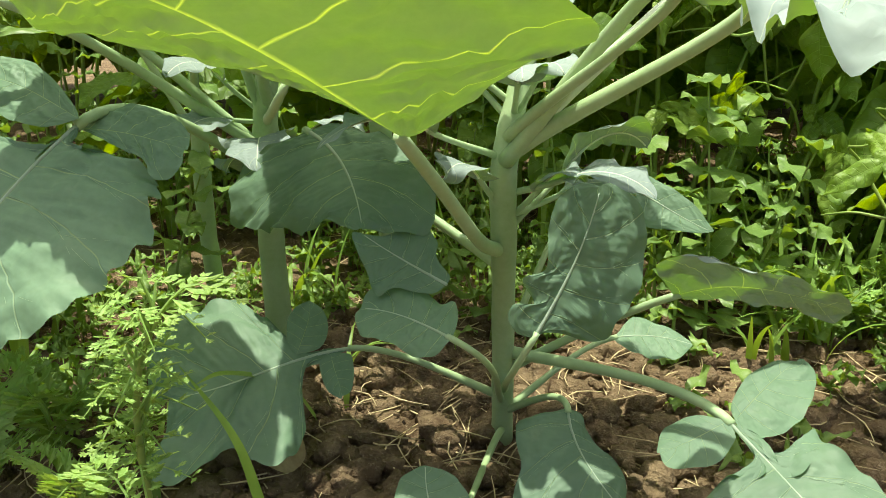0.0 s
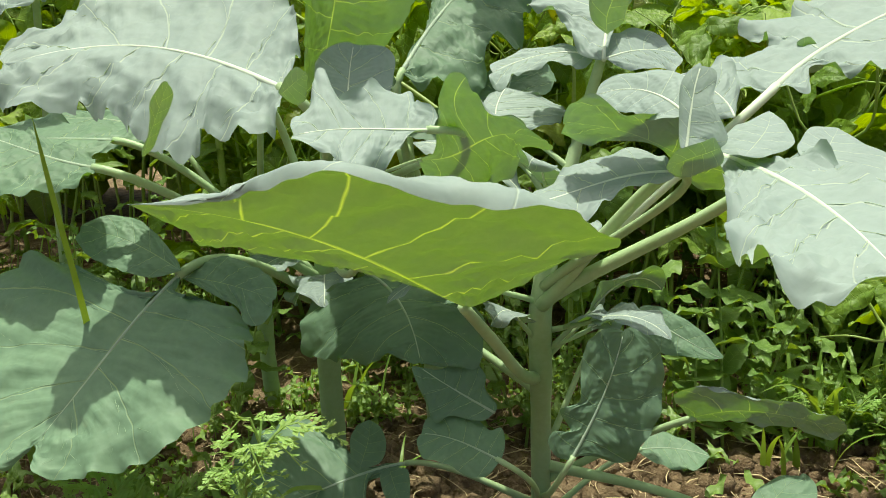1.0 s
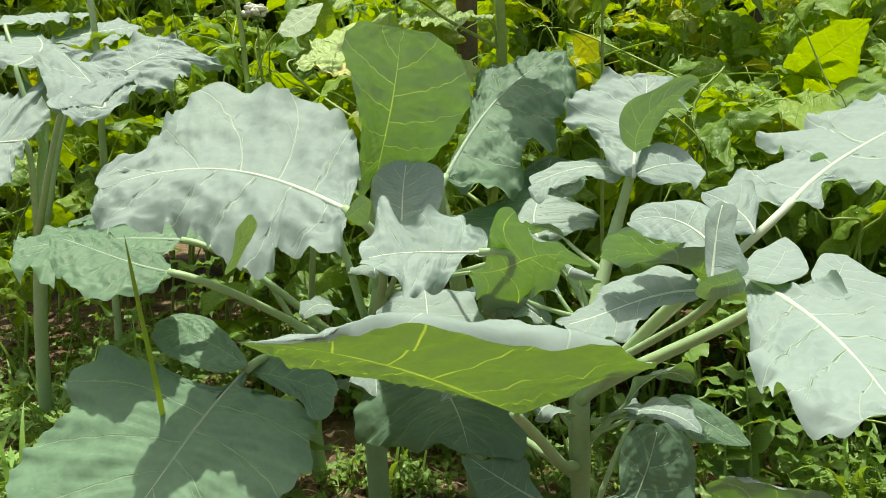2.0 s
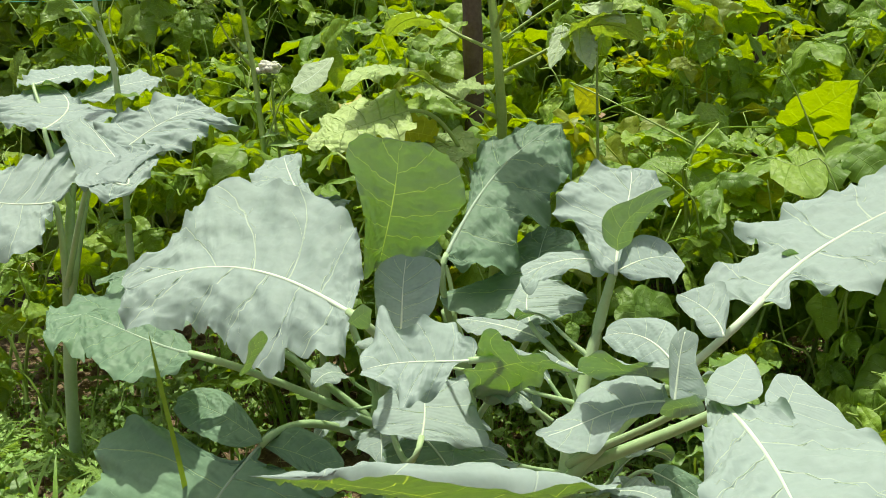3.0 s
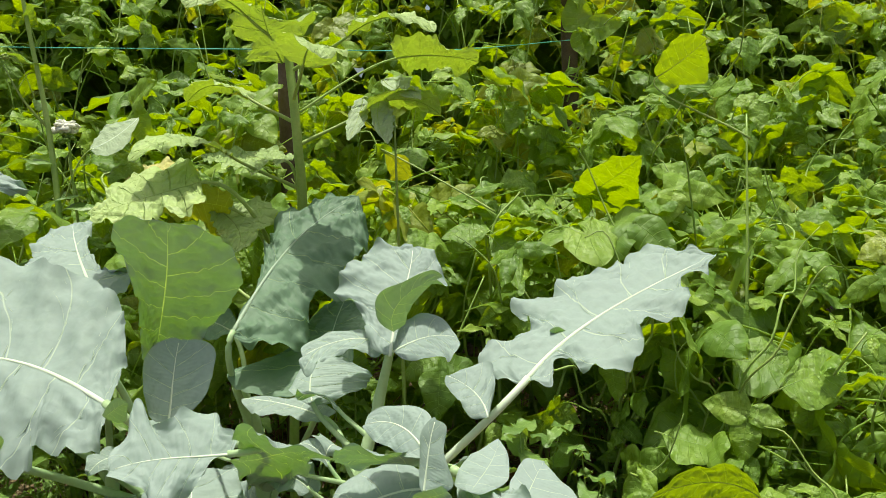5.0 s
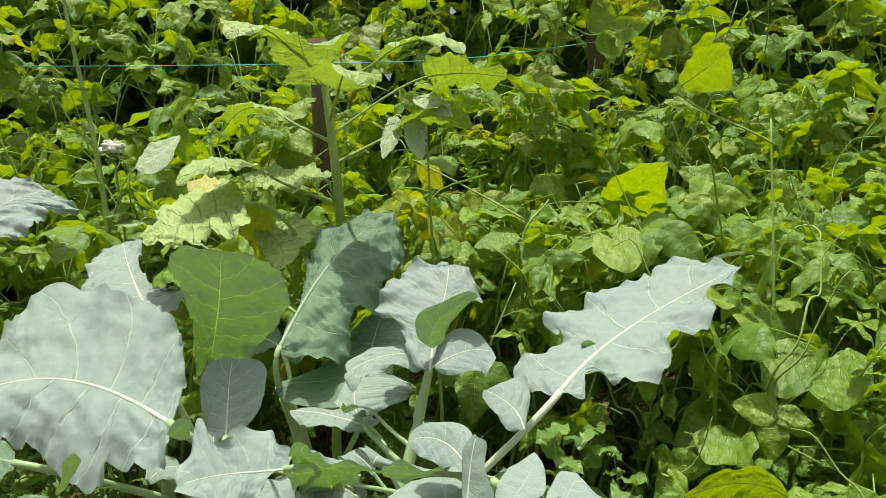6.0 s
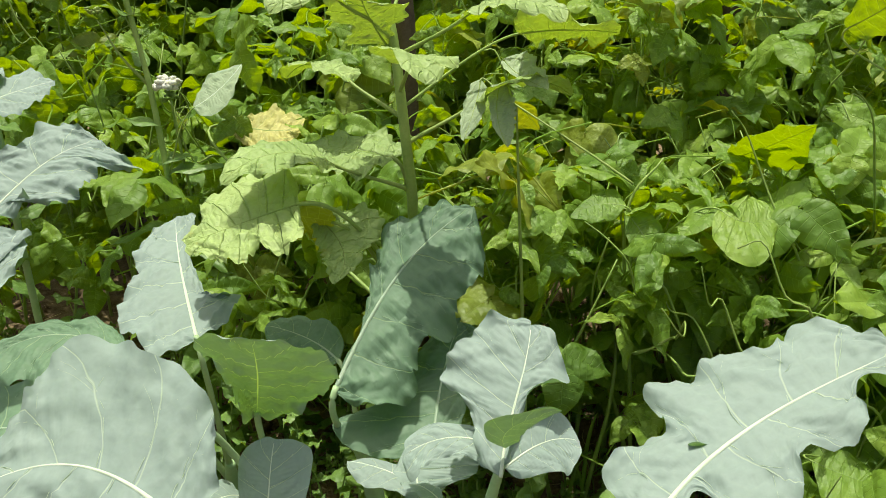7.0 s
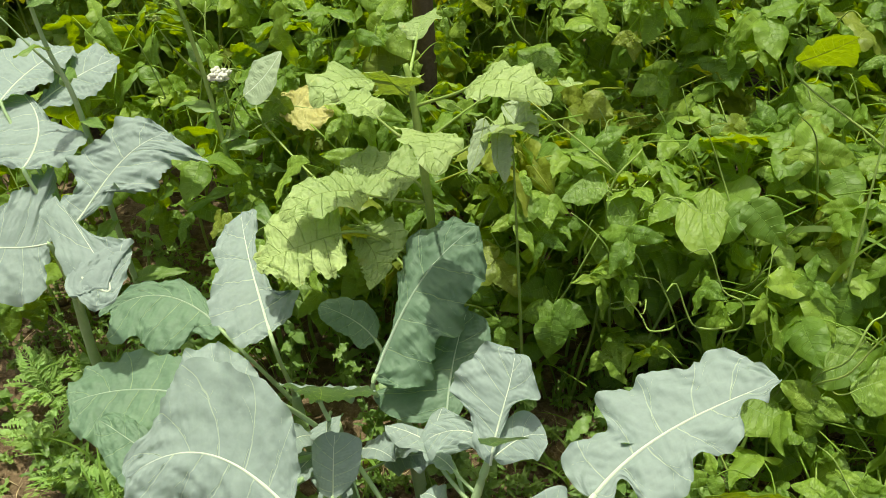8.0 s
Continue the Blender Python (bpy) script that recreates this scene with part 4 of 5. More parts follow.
b = hero(low, [(-0.235, 0.833, 0.485), (-0.271, 0.904, 0.509), (-0.305, 0.976, 0.534), (-0.333, 1.049, 0.558)], (0.0501, -0.301, 0.952),
         ((-3, 24), (-1, 52), (15, 64), (23, 79), (37, 76), (57, 53), (75, 52), (93, 21)), ((1, 13), (13, 43), (26, 62), (24, 29), (42, 19), (65, 14), (97, 26), (101, 8)), ruffle=0.009, fold=0.08)
stalk(low, b, (-0.268, 0.945, 0.24), 0.0045)
b = hero(low, [(-0.380, 0.964, 0.374), (-0.445, 1.010, 0.388), (-0.522, 1.030, 0.395), (-0.594, 0.998, 0.384)], (0, -0.301, 0.954),
         ((-3, 24), (19, 38), (13, 66), (30, 103), (108, 67)), ((19, 12), (46, 37), (68, 32), (87, 32), (108, 5)), OLD_SHADED, ruffle=0.007, fold=0.05)
stalk(low, b, (-0.27, 0.95, 0.21), 0.0045)

mustard = thing("mustard_plant", "mustard plant with crinkled yellow-green toothed leaves", "plant")
stem_m = [(-0.05, 1.12, -0.01), (-0.04, 1.08, 0.25), (-0.012, 1.02, 0.55), (-0.012, 1.0, 0.66), (-0.022, 1.02, 0.78), (-0.03, 1.03, 0.82)]
tube("stem", stem_m, (0.0085, 0.007, 0.0066, 0.006, 0.004), VINE, mustard, 12, 30)
b = hero(mustard, [(-0.124, 0.906, 0.616), (-0.166, 0.899, 0.605), (-0.208, 0.889, 0.593), (-0.250, 0.879, 0.580)], (-0.15, -0.45, 0.88),
         ((-1, 27), (-3, 55), (26, 64), (42, 43), (58, 65), (81, 35), (101, 14)), ((2, 42), (16, 78), (46, 82), (78, 65), (86, 33), (105, 17)), MUSTARD, ruffle=0.009, scallop=0.10, teeth=0.0028, puff=1.8, rib_mat=VINE)
stalk(mustard, b, (-0.02, 1.04, 0.45), 0.0035, VINE)
b = hero(mustard, [(-0.127, 0.965, 0.584), (-0.099, 0.948, 0.568), (-0.082, 0.923, 0.549), (-0.084, 0.892, 0.528)], (0.102, -0.564, 0.82),
         ((18, 28), (25, 52), (44, 60), (66, 28), (85, 11)), ((25, 22), (77, 24), (104, 7)), MUSTARD, ruffle=0.009, scallop=0.10, teeth=0.0028, puff=1.8, rib_mat=VINE)
stalk(mustard, b, (-0.016, 1.03, 0.50), 0.003, VINE)
b = hero(mustard, [(-0.029, 1.012, 0.64), (-0.069, 1.033, 0.644), (-0.111, 1.048, 0.648), (-0.156, 1.058, 0.65)], (0, -0.202, 0.979),
         (54, 55, 57, 59, 60, 61, 62, 63, 56, 50, 42, 34, 26, 18, 12, 0), (25, 29, 35, 42, 50, 59, 68, 42, 40, 38, 37, 37, 30, 14, 2, 0), MUSTARD, ruffle=0.008, scallop=0.10, teeth=0.0028, puff=1.8, rib_mat=VINE)
stalk(mustard, b, (-0.012, 1.02, 0.56), 0.003, VINE)
b = hero(mustard, [(-0.359, 1.341, 0.622), (-0.314, 1.333, 0.617), (-0.270, 1.327, 0.613), (-0.225, 1.334, 0.617)], (0, -0.507, 0.862),
         ((3, 24), (23, 26), (42, 53), (80, 47), (107, 24)), ((19, 21), (44, 37), (63, 50), (77, 42), (94, 23)), PALE, ruffle=0.008, scallop=0.12, teeth=0.002, puff=1.8, rib_mat=VINE, label="pale yellow dying leaf")
stalk(mustard, b, (-0.03, 1.06, 0.38), 0.003, VINE)

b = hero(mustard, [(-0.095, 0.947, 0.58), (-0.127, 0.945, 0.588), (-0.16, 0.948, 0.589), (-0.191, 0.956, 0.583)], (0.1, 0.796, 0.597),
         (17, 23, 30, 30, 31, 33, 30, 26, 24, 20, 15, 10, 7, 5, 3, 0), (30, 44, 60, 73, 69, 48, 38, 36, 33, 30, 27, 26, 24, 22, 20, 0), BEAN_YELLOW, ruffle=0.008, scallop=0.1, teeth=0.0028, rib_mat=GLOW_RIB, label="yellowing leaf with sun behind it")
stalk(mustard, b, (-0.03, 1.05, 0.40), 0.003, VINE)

b = hero(mustard, [(-0.032, 1.027, 0.773), (-0.04, 1.005, 0.795), (-0.046, 0.983, 0.817), (-0.048, 0.96, 0.84)], (0, 0.707, 0.707),
         (17, 17, 16, 16, 15, 14, 43, 44, 45, 46, 46, 5, 1, 0, 0, 0), (0, 9, 29, 48, 43, 32, 23, 33, 47, 47, 46, 44, 43, 31, 21, 14), MUSTARD, ruffle=0.006, scallop=0.10, teeth=0.0028, puff=1.8, rib_mat=VINE, fold=0.05, curl=0.0)
stalk(mustard, b, (-0.028, 1.03, 0.81), 0.002, VINE)
b = hero(mustard, [(0.125, 1.04, 0.78), (0.165, 1.034, 0.783), (0.205, 1.038, 0.781), (0.244, 1.051, 0.775)], (0, 0.423, 0.906),
         (48, 48, 48, 49, 48, 48, 47, 46, 44, 44, 44, 42, 41, 39, 38, 36), (25, 36, 40, 46, 52, 50, 40, 30, 22, 20, 19, 19, 20, 21, 7, 0), MUSTARD, ruffle=0.008, scallop=0.10, teeth=0.0028, puff=1.8, rib_mat=VINE, curl=0.0)
stalk(mustard, b, (-0.018, 1.01, 0.70), 0.002, VINE)


for k, (h, yaw, ln) in enumerate(((0.72, -1.3, 0.11), (0.76, -0.4, 0.12), (0.79, -2.2, 0.10), (0.80, 1.5, 0.09), (0.66, 0.3, 0.12), (0.60, -2.6, 0.13), (0.69, 2.6, 0.11))):
    shoot(mustard, (np.interp(h, (0.55, 0.66, 0.78, 0.82), (-0.012, -0.012, -0.022, -0.03)), np.interp(h, (0.55, 0.66, 0.78, 0.82), (1.02, 1.0, 1.02, 1.03)), h), yaw, 0.45, ln, random.Random(900 + k), MUSTARD)


# ---- beans ----
def cordate(length, wide, rng, fold=0.18, tip=0.25, nu=22, nv=10):
    """One bean leaflet from its stalk end along +x: heart-shaped, pointed, a little folded and wavy."""
    u = np.linspace(0, 1, nu + 1)
    prof = np.sin(math.pi * np.clip(u, 0, 1) ** 0.62) ** 0.8 * (1 - 0.25 * u ** 3)
    prof[0], prof[-1] = 0.12, 0.0
    v = np.linspace(-1, 1, nv + 1)
    uu, vv = np.meshgrid(u, v, indexing="ij")
    w = np.repeat(prof[:, None], nv + 1, 1) * wide / 2
    s1, s2 = rng.uniform(0, 6), rng.uniform(0, 6)
    x = uu * length - 0.10 * length * np.abs(vv) ** 1.5 * (1 - uu) ** 2
    y = vv * w
    z = fold * np.abs(y) - tip * length * uu ** 2.4 - 0.6 * np.abs(vv) ** 3 * w * 0.3 + 0.004 * np.sin(9 * uu + s1) * np.abs(vv) ** 2 + 0.003 * np.sin(14 * uu + s2) * vv
    z = z + 0.026 * length * np.abs(np.sin(math.pi * 7 * (uu - 0.24 * np.abs(vv)))) ** 0.8 * np.sin(math.pi * np.clip(np.abs(vv), 0.02, 1)) ** 0.6 * prof[:, None]
    verts = np.stack([x, y, z], -1).reshape(-1, 3)
    uv = np.stack([uu, vv * 0.5 + 0.5], -1).reshape(-1, 2)
    n = nv + 1
    faces = [(i * n + j, (i + 1) * n + j, (i + 1) * n + j + 1, i * n + j + 1) for i in range(nu) for j in range(nv)]
    return verts, faces, uv


def trifoliate(name, mat, rng, size=0.095, slim=1.0):
    """A bean leaf: three leaflets on a stalk that reaches back to the stem."""
    verts, faces, uvs = [], [], []
    stalk_end = np.array((0.0, 0.0, 0.0))
    for k, (ang, off) in enumerate(((0, 0.022), (rng.uniform(75, 100), 0.004), (-rng.uniform(75, 100), 0.004))):
        ln = size * rng.uniform(0.88, 1.1)
        v, f, uv = cordate(ln, ln * slim * rng.uniform(0.66, 0.86), rng, rng.uniform(0.0, 0.3), rng.uniform(0.05, 0.3))
        m = Euler((rng.uniform(-0.35, 0.35), rng.uniform(-0.1, 0.45), radians(ang))).to_matrix()
        v = v @ np.array(m).T + np.array((off, 0, 0)) + np.array(m @ Vector((0.004, 0, 0)))
        s = len(verts)
        verts.extend(v)
        uvs.extend(uv)
        faces.extend([tuple(i + s for i in q) for q in f])
    pts = curve_points([(-0.045 - rng.uniform(0, 0.03), rng.uniform(-0.025, 0.025), -0.09 - rng.uniform(0, 0.04)), (-0.03, rng.uniform(-0.01, 0.01), -0.03), (0, 0, -0.001), (0.024, 0, 0.0)], 9)
    tv, tf = tube_arrays(pts, (0.0017, 0.0013, 0.0009), 5)
    s = len(verts)
    verts.extend(tv)
    uvs.extend([(0.5, 0.5)] * len(tv))
    faces.extend([tuple(i + s for i in q) for q in tf])
    return mesh_from(name, verts, faces, mat, uvs)


bean_rng = random.Random(21)
BEAN_LEAVES = [trifoliate("bean_leaf", BEAN, bean_rng, 0.082) for _ in range(9)] + [trifoliate("bean_leaf", BEAN, bean_rng, 0.075, 0.66) for _ in range(7)]
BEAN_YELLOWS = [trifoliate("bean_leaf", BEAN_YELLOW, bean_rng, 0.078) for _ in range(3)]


def canopy(x, y):
    """Height of the bean foliage."""
    return 0.42 + 0.20 * min(1, max(0, (y - 1.05) / 0.35)) + 0.34 * min(1, max(0, (y - 1.4) / 0.5)) + 0.42 * min(1, max(0, (y - 1.85) / 0.4)) + 0.07 * noise.noise(Vector((x * 2.2, y * 2.2, 4)))


def bean_plant(x, y, top, leaves, rng, spread=0.20, yellow=0.12):
    plant = thing("bean_plant", "climbing bean plant with three-part green leaves and twining stems", "plant", (x, y, 0), group="bean plants")
    for k in range(2):
        ph = rng.uniform(0, 6.28)
        pts = [(0.05 * k, 0, -0.01)]
        for i in range(1, 6):
            f = i / 5
            pts.append((0.05 * k + spread * 0.6 * f * math.cos(ph + 2.5 * f), spread * 0.6 * f * math.sin(ph + 2.5 * f), top * f * 0.98))
        tube("stem", pts, (0.0042, 0.0034, 0.0024, 0.0012), VINE, plant, 6, 18)
    for k in range(4):
        a = rng.uniform(0, 6.28)
        z0 = top * rng.uniform(0.45, 0.8)
        p = [Vector((0.12 * math.cos(a), 0.12 * math.sin(a), z0))]
        for i in range(6):
            a += rng.uniform(-1.3, 1.3)
            p.append(p[-1] + Vector((0.03 * math.cos(a), 0.03 * math.sin(a), rng.uniform(-0.01, 0.075))))
        tube("tendril", [tuple(q) for q in p], (0.0021, 0.0018, 0.0008), VINE, plant, 5, 22)
    for i in range(leaves):
        a, r = rng.uniform(0, 6.28), spread * rng.random() ** 0.5
        z = top * (0.22 + 0.80 * rng.random() ** 0.65)
        yaw = a + rng.uniform(-0.9, 0.9)
        tilt = rng.gauss(0.5, 0.5)
        m = Matrix.Translation((r * math.cos(a), r * math.sin(a), z)) @ Euler((rng.gauss(0, 0.5), tilt, yaw)).to_matrix().to_4x4() @ Matrix.Scale(rng.uniform(0.42, 1.08), 4)
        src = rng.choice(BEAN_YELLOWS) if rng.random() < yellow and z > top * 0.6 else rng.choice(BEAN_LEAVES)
        part("leaf", src, plant, "", m)
    return plant


def bean_rows():
    rng = random.Random(8)
    for row, y in enumerate((1.18, 1.38, 1.62, 1.92, 2.25)):
        for x in np.arange(-1.7, 1.9, 0.215):
            px, py = x + rng.uniform(-0.08, 0.08), y + rng.uniform(-0.07, 0.07)
            if px < 0.55 and py < 1.27 or px < 0.12 and py < 1.30 or px < -0.35 and py < 1.5 or px < -0.7 and py < 1.8:
                continue
            bean_plant(px, py, canopy(px, py), 68 if row < 3 else 40, rng, 0.20, 0.03 if px < -0.3 else 0.12)
    for x, y, h in ((0.60, 0.84, 0.22), (0.72, 0.92, 0.27), (0.84, 0.80, 0.25), (0.68, 1.02, 0.40), (0.82, 0.86, 0.36), (0.80, 0.68, 0.22), (0.58, 1.08, 0.36), (0.30, 1.22, 0.50), (0.47, 1.16, 0.46), (0.17, 1.2, 0.46), (0.40, 1.28, 0.52)):
        bean_plant(x, y, h, 18, rng, 0.17, 0.03)
    for x, y, h in ((-1.0, 1.36, 0.46), (-1.15, 1.52, 0.52), (-0.92, 1.58, 0.52)):
        bean_plant(x, y, h, 40, rng, 0.18, 0.02)


bean_rows()


def front_beans():
    """The bean leaves that stand out at the edge of the thicket, with the vine that carries them."""
    p = thing("bean_plant", "bean plant at the thicket's edge with large veined leaflets", "plant", group="bean plants")
    tube("stem", [(0.30, 1.20, -0.01), (0.29, 1.20, 0.25), (0.275, 1.19, 0.5), (0.33, 1.22, 0.58)], (0.004, 0.003, 0.0015), VINE, p, 6, 20)
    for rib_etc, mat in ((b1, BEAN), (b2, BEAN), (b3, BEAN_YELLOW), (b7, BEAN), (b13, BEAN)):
        b = hero(p, *rib_etc, mat=mat, rib_mat=VINE, ruffle=0.004, thick=0.0012, scallop=0.02)
        stalk(p, b, (0.285, 1.195, max(0.05, b.spine(0.0)[2] - 0.10)), 0.0018, VINE)
    q = thing("bean_plant", "bean plant with large leaflets partly in shade", "plant", group="bean plants")
    tube("stem", [(0.66, 1.08, -0.01), (0.65, 1.06, 0.2), (0.66, 1.08, 0.45), (0.68, 1.14, 0.7)], (0.004, 0.003, 0.0015), VINE, q, 6, 20)
    for rib_etc, mat in ((b8, BEAN), (b9, BEAN), (b10, BEAN), (b11, BEAN), (b6, BEAN)):
        b = hero(q, *rib_etc, mat=mat, rib_mat=VINE, ruffle=0.004, thick=0.0012, scallop=0.02)
        stalk(q, b, (0.655, 1.07, max(0.05, b.spine(0.0)[2] - 0.10)), 0.0018, VINE)
    w = thing("mallow_weed", "weed with pale downy pointed leaves", "weed")
    tube("stem", [(0.13, 1.08, -0.01), (0.125, 1.05, 0.35), (0.12, 1.01, 0.70)], (0.004, 0.003, 0.0015), VINE, w, 6, 20)
    for rib_etc in (p2, p3, p4):
        b = hero(w, *rib_etc, mat=DOWNY, rib_mat=VINE, ruffle=0.007, thick=0.0012, scallop=0.1, teeth=0.0022, puff=1.8)
        stalk(w, b, (0.12, 1.01, 0.69), 0.0015, VINE)


b1 = ([(0.274, 1.181, 0.52), (0.244, 1.186, 0.523), (0.217, 1.181, 0.519), (0.193, 1.164, 0.51)], (0, -0.507, 0.862),
         (0, 11, 26, 28, 29, 30, 31, 31, 31, 31, 30, 28, 22, 15, 8, 1), (0, 8, 16, 29, 30, 28, 26, 21, 16, 13, 11, 8, 5, 3, 2, 1))
b2 = ([(0.272, 1.178, 0.513), (0.294, 1.156, 0.488), (0.306, 1.131, 0.461), (0.308, 1.103, 0.433)], (0.101, -0.704, 0.704),
         (0, 1, 26, 27, 29, 32, 31, 25, 20, 16, 12, 8, 5, 3, 1, 0), (0, 6, 11, 16, 21, 24, 24, 24, 23, 22, 21, 17, 13, 9, 5, 1))
b3 = ([(0.109, 1.336, 0.649), (0.128, 1.338, 0.634), (0.144, 1.343, 0.616), (0.156, 1.352, 0.596)], (0.303, 0.808, 0.505),
         (3, 6, 11, 16, 20, 24, 27, 30, 32, 34, 36, 38, 27, 13, 0, 0), (1, 3, 5, 9, 13, 18, 23, 22, 18, 14, 10, 7, 5, 4, 2, 0))
b6 = ([(0.538, 1.152, 0.76), (0.562, 1.139, 0.776), (0.583, 1.125, 0.794), (0.603, 1.11, 0.813)], (0, 0.781, 0.625),
         (4, 21, 31, 37, 42, 49, 55, 62, 64, 53, 41, 31, 22, 2, 0, 0), (17, 19, 22, 25, 29, 32, 35, 38, 41, 43, 38, 34, 30, 26, 23, 0))
b7 = ([(0.439, 1.29, 0.557), (0.469, 1.247, 0.582), (0.496, 1.202, 0.609), (0.518, 1.154, 0.637)], (0, 0.507, 0.862),
         (111, 114, 120, 127, 122, 106, 90, 74, 58, 45, 34, 24, 16, 9, 3, 0), (0, 0, 27, 33, 40, 46, 52, 58, 63, 59, 55, 51, 47, 41, 27, 15))
b8 = ([(0.598, 0.987, 0.343), (0.626, 0.979, 0.341), (0.653, 0.971, 0.339), (0.681, 0.964, 0.337)], (-0.1, -0.597, 0.796),
         (4, 10, 18, 29, 39, 44, 46, 48, 50, 52, 48, 40, 33, 27, 22, 18), (53, 54, 57, 59, 62, 64, 61, 57, 53, 49, 45, 32, 18, 6, 0, 0))
b9 = ([(0.634, 0.911, 0.321), (0.673, 0.927, 0.328), (0.713, 0.941, 0.334), (0.754, 0.955, 0.339)], (0.1, -0.597, 0.796),
         (1, 10, 12, 16, 19, 23, 26, 31, 34, 35, 36, 37, 38, 39, 24, 9), (32, 37, 44, 48, 47, 46, 45, 44, 42, 41, 39, 28, 18, 10, 2, 0))
b10 = ([(0.487, 0.96, 0.247), (0.513, 0.947, 0.241), (0.54, 0.936, 0.236), (0.568, 0.928, 0.232)], (0, -0.406, 0.914),
         (2, 8, 16, 25, 33, 36, 35, 33, 31, 29, 27, 24, 17, 11, 6, 2), (4, 10, 18, 29, 41, 53, 49, 45, 41, 37, 33, 28, 19, 12, 6, 2))
b11 = ([(0.545, 0.775, 0.227), (0.498, 0.758, 0.256), (0.45, 0.756, 0.259), (0.402, 0.769, 0.237)], (0, 0.862, 0.507),
         (0, 2, 7, 13, 18, 23, 28, 38, 36, 30, 27, 18, 11, 6, 2, 0), (3, 12, 23, 33, 39, 43, 46, 47, 48, 48, 48, 46, 38, 27, 14, 0))
b13 = ([(0.394, 1.138, 0.527), (0.416, 1.12, 0.517), (0.441, 1.118, 0.515), (0.469, 1.129, 0.522)], (0, -0.507, 0.862),
         (39, 43, 46, 48, 49, 49, 49, 48, 48, 48, 48, 47, 47, 45, 44, 42), (12, 17, 26, 39, 55, 62, 73, 77, 71, 58, 38, 25, 18, 12, 8, 0))
p2 = ([(0.105, 1.041, 0.751), (0.119, 1.024, 0.738), (0.137, 1.01, 0.728), (0.158, 0.999, 0.719)], (0, -0.6, 0.8),
         (31, 32, 33, 32, 32, 31, 30, 29, 28, 26, 24, 22, 16, 10, 5, 0), (3, 5, 6, 7, 7, 7, 6, 6, 6, 7, 5, 3, 2, 1, 0, 0))
p3 = ([(0.101, 1.032, 0.722), (0.097, 1.011, 0.701), (0.1, 0.99, 0.68), (0.11, 0.969, 0.659)], (0, -0.707, 0.707),
         (13, 15, 17, 19, 21, 22, 23, 23, 21, 20, 18, 15, 13, 9, 4, 1), (10, 15, 13, 11, 10, 9, 8, 8, 8, 8, 6, 4, 2, 2, 1, 1))
p4 = ([(0.077, 1.047, 0.727), (0.073, 1.026, 0.706), (0.066, 1.006, 0.686), (0.058, 0.985, 0.665)], (0, -0.707, 0.707),
         (0, 0, 9, 10, 10, 11, 12, 13, 13, 11, 10, 8, 5, 3, 0, 0), (0, 11, 11, 12, 13, 13, 14, 14, 15, 14, 12, 10, 8, 6, 5, 4))
front_beans()


def far_foliage():
    """The thicket behind the last bean row, too far to tell leaf from leaf."""
    rng = random.Random(12)
    verts, faces, uvs = [], [], []
    for _ in range(8500):
        x, y = rng.uniform(-3.2, 3.4), rng.uniform(2.35, 3.1)
        z = rng.uniform(0.1, 1.0) * (1.5 + 0.7 * (y - 2.35))
        v, f, uv = cordate(rng.uniform(0.07, 0.12), 0.085, rng, nu=5, nv=4)
        m = Euler((rng.gauss(0, 0.5), rng.gauss(0.3, 0.5), rng.uniform(0, 6.28))).to_matrix()
        s = len(verts)
        verts.extend(v @ np.array(m).T * 1.75 + np.array((x, y, z)))
        uvs.extend(uv)
        faces.extend([tuple(i + s for i in q) for q in f])
    tagged(new("thicket", mesh_from("thicket", verts, faces, BEAN, uvs)), "dense green thicket of bean foliage behind the rows", "foliage", kind="stuff")


far_foliage()


# ---- posts and twine ----
def post(x, y, h, r=0.022, lean=0.0):
    p = thing("bean_pole", "dark weathered wooden pole among the bean vines", "pole", (x, y, 0), group="bean poles")
    tube("shaft", [(0, 0, -0.05), (lean * 0.3, 0, h * 0.33), (lean * 0.7, 0.01, h * 0.7), (lean, 0, h)], (r, r * 0.97, r * 0.9), WOOD, p, 10, 24, wobble=0.04)
    return p


post(-0.085, 1.52, 0.90, 0.022, 0.01)
post(0.60, 1.95, 1.3, 0.022, -0.02)
post(-1.55, 2.1, 1.2, 0.022, 0.02)
line = thing("twine", "thin blue-green plastic twine tied between the poles", "twine")
tube("strand", [(-1.53, 2.1, 0.96), (-0.80, 1.81, 0.90), (-0.085, 1.50, 0.85), (0.25, 1.70, 0.87), (0.585, 1.93, 0.92)], (0.0009,), TWINE, line, 5, 40)


# ---- weeds and grass ----
def blade_of_grass(p, d, ln, w, droop, rng):
    """A folded grass blade from p, leaning towards d."""
    n = 9
    t = np.linspace(0, 1, n)
    d = np.array(d, float)
    flat = unit(np.array((d[0], d[1], 0)) + 1e-6)
    pts = np.array(p) + np.outer(t, (0, 0, 1)) * ln * (1 - 0.35 * droop) + np.outer(t ** 2, flat) * ln * droop - np.outer(t ** 3, (0, 0, 1)) * ln * droop * 0.55
    s = np.cross(flat, (0, 0, 1))
    wd = w * np.minimum(1, 6 * t + 0.5) * (1 - t ** 2.5) * 0.5
    verts = []
    for i in range(n):
        verts += [pts[i] - s * wd[i], pts[i] - np.array((0, 0, 1)) * wd[i] * 0.35, pts[i] + s * wd[i]]
    faces = []
    for i in range(n - 1):
        for k in (0, 1):
            a = i * 3 + k
            faces.append((a, a + 1, a + 4, a + 3))
    return verts, faces


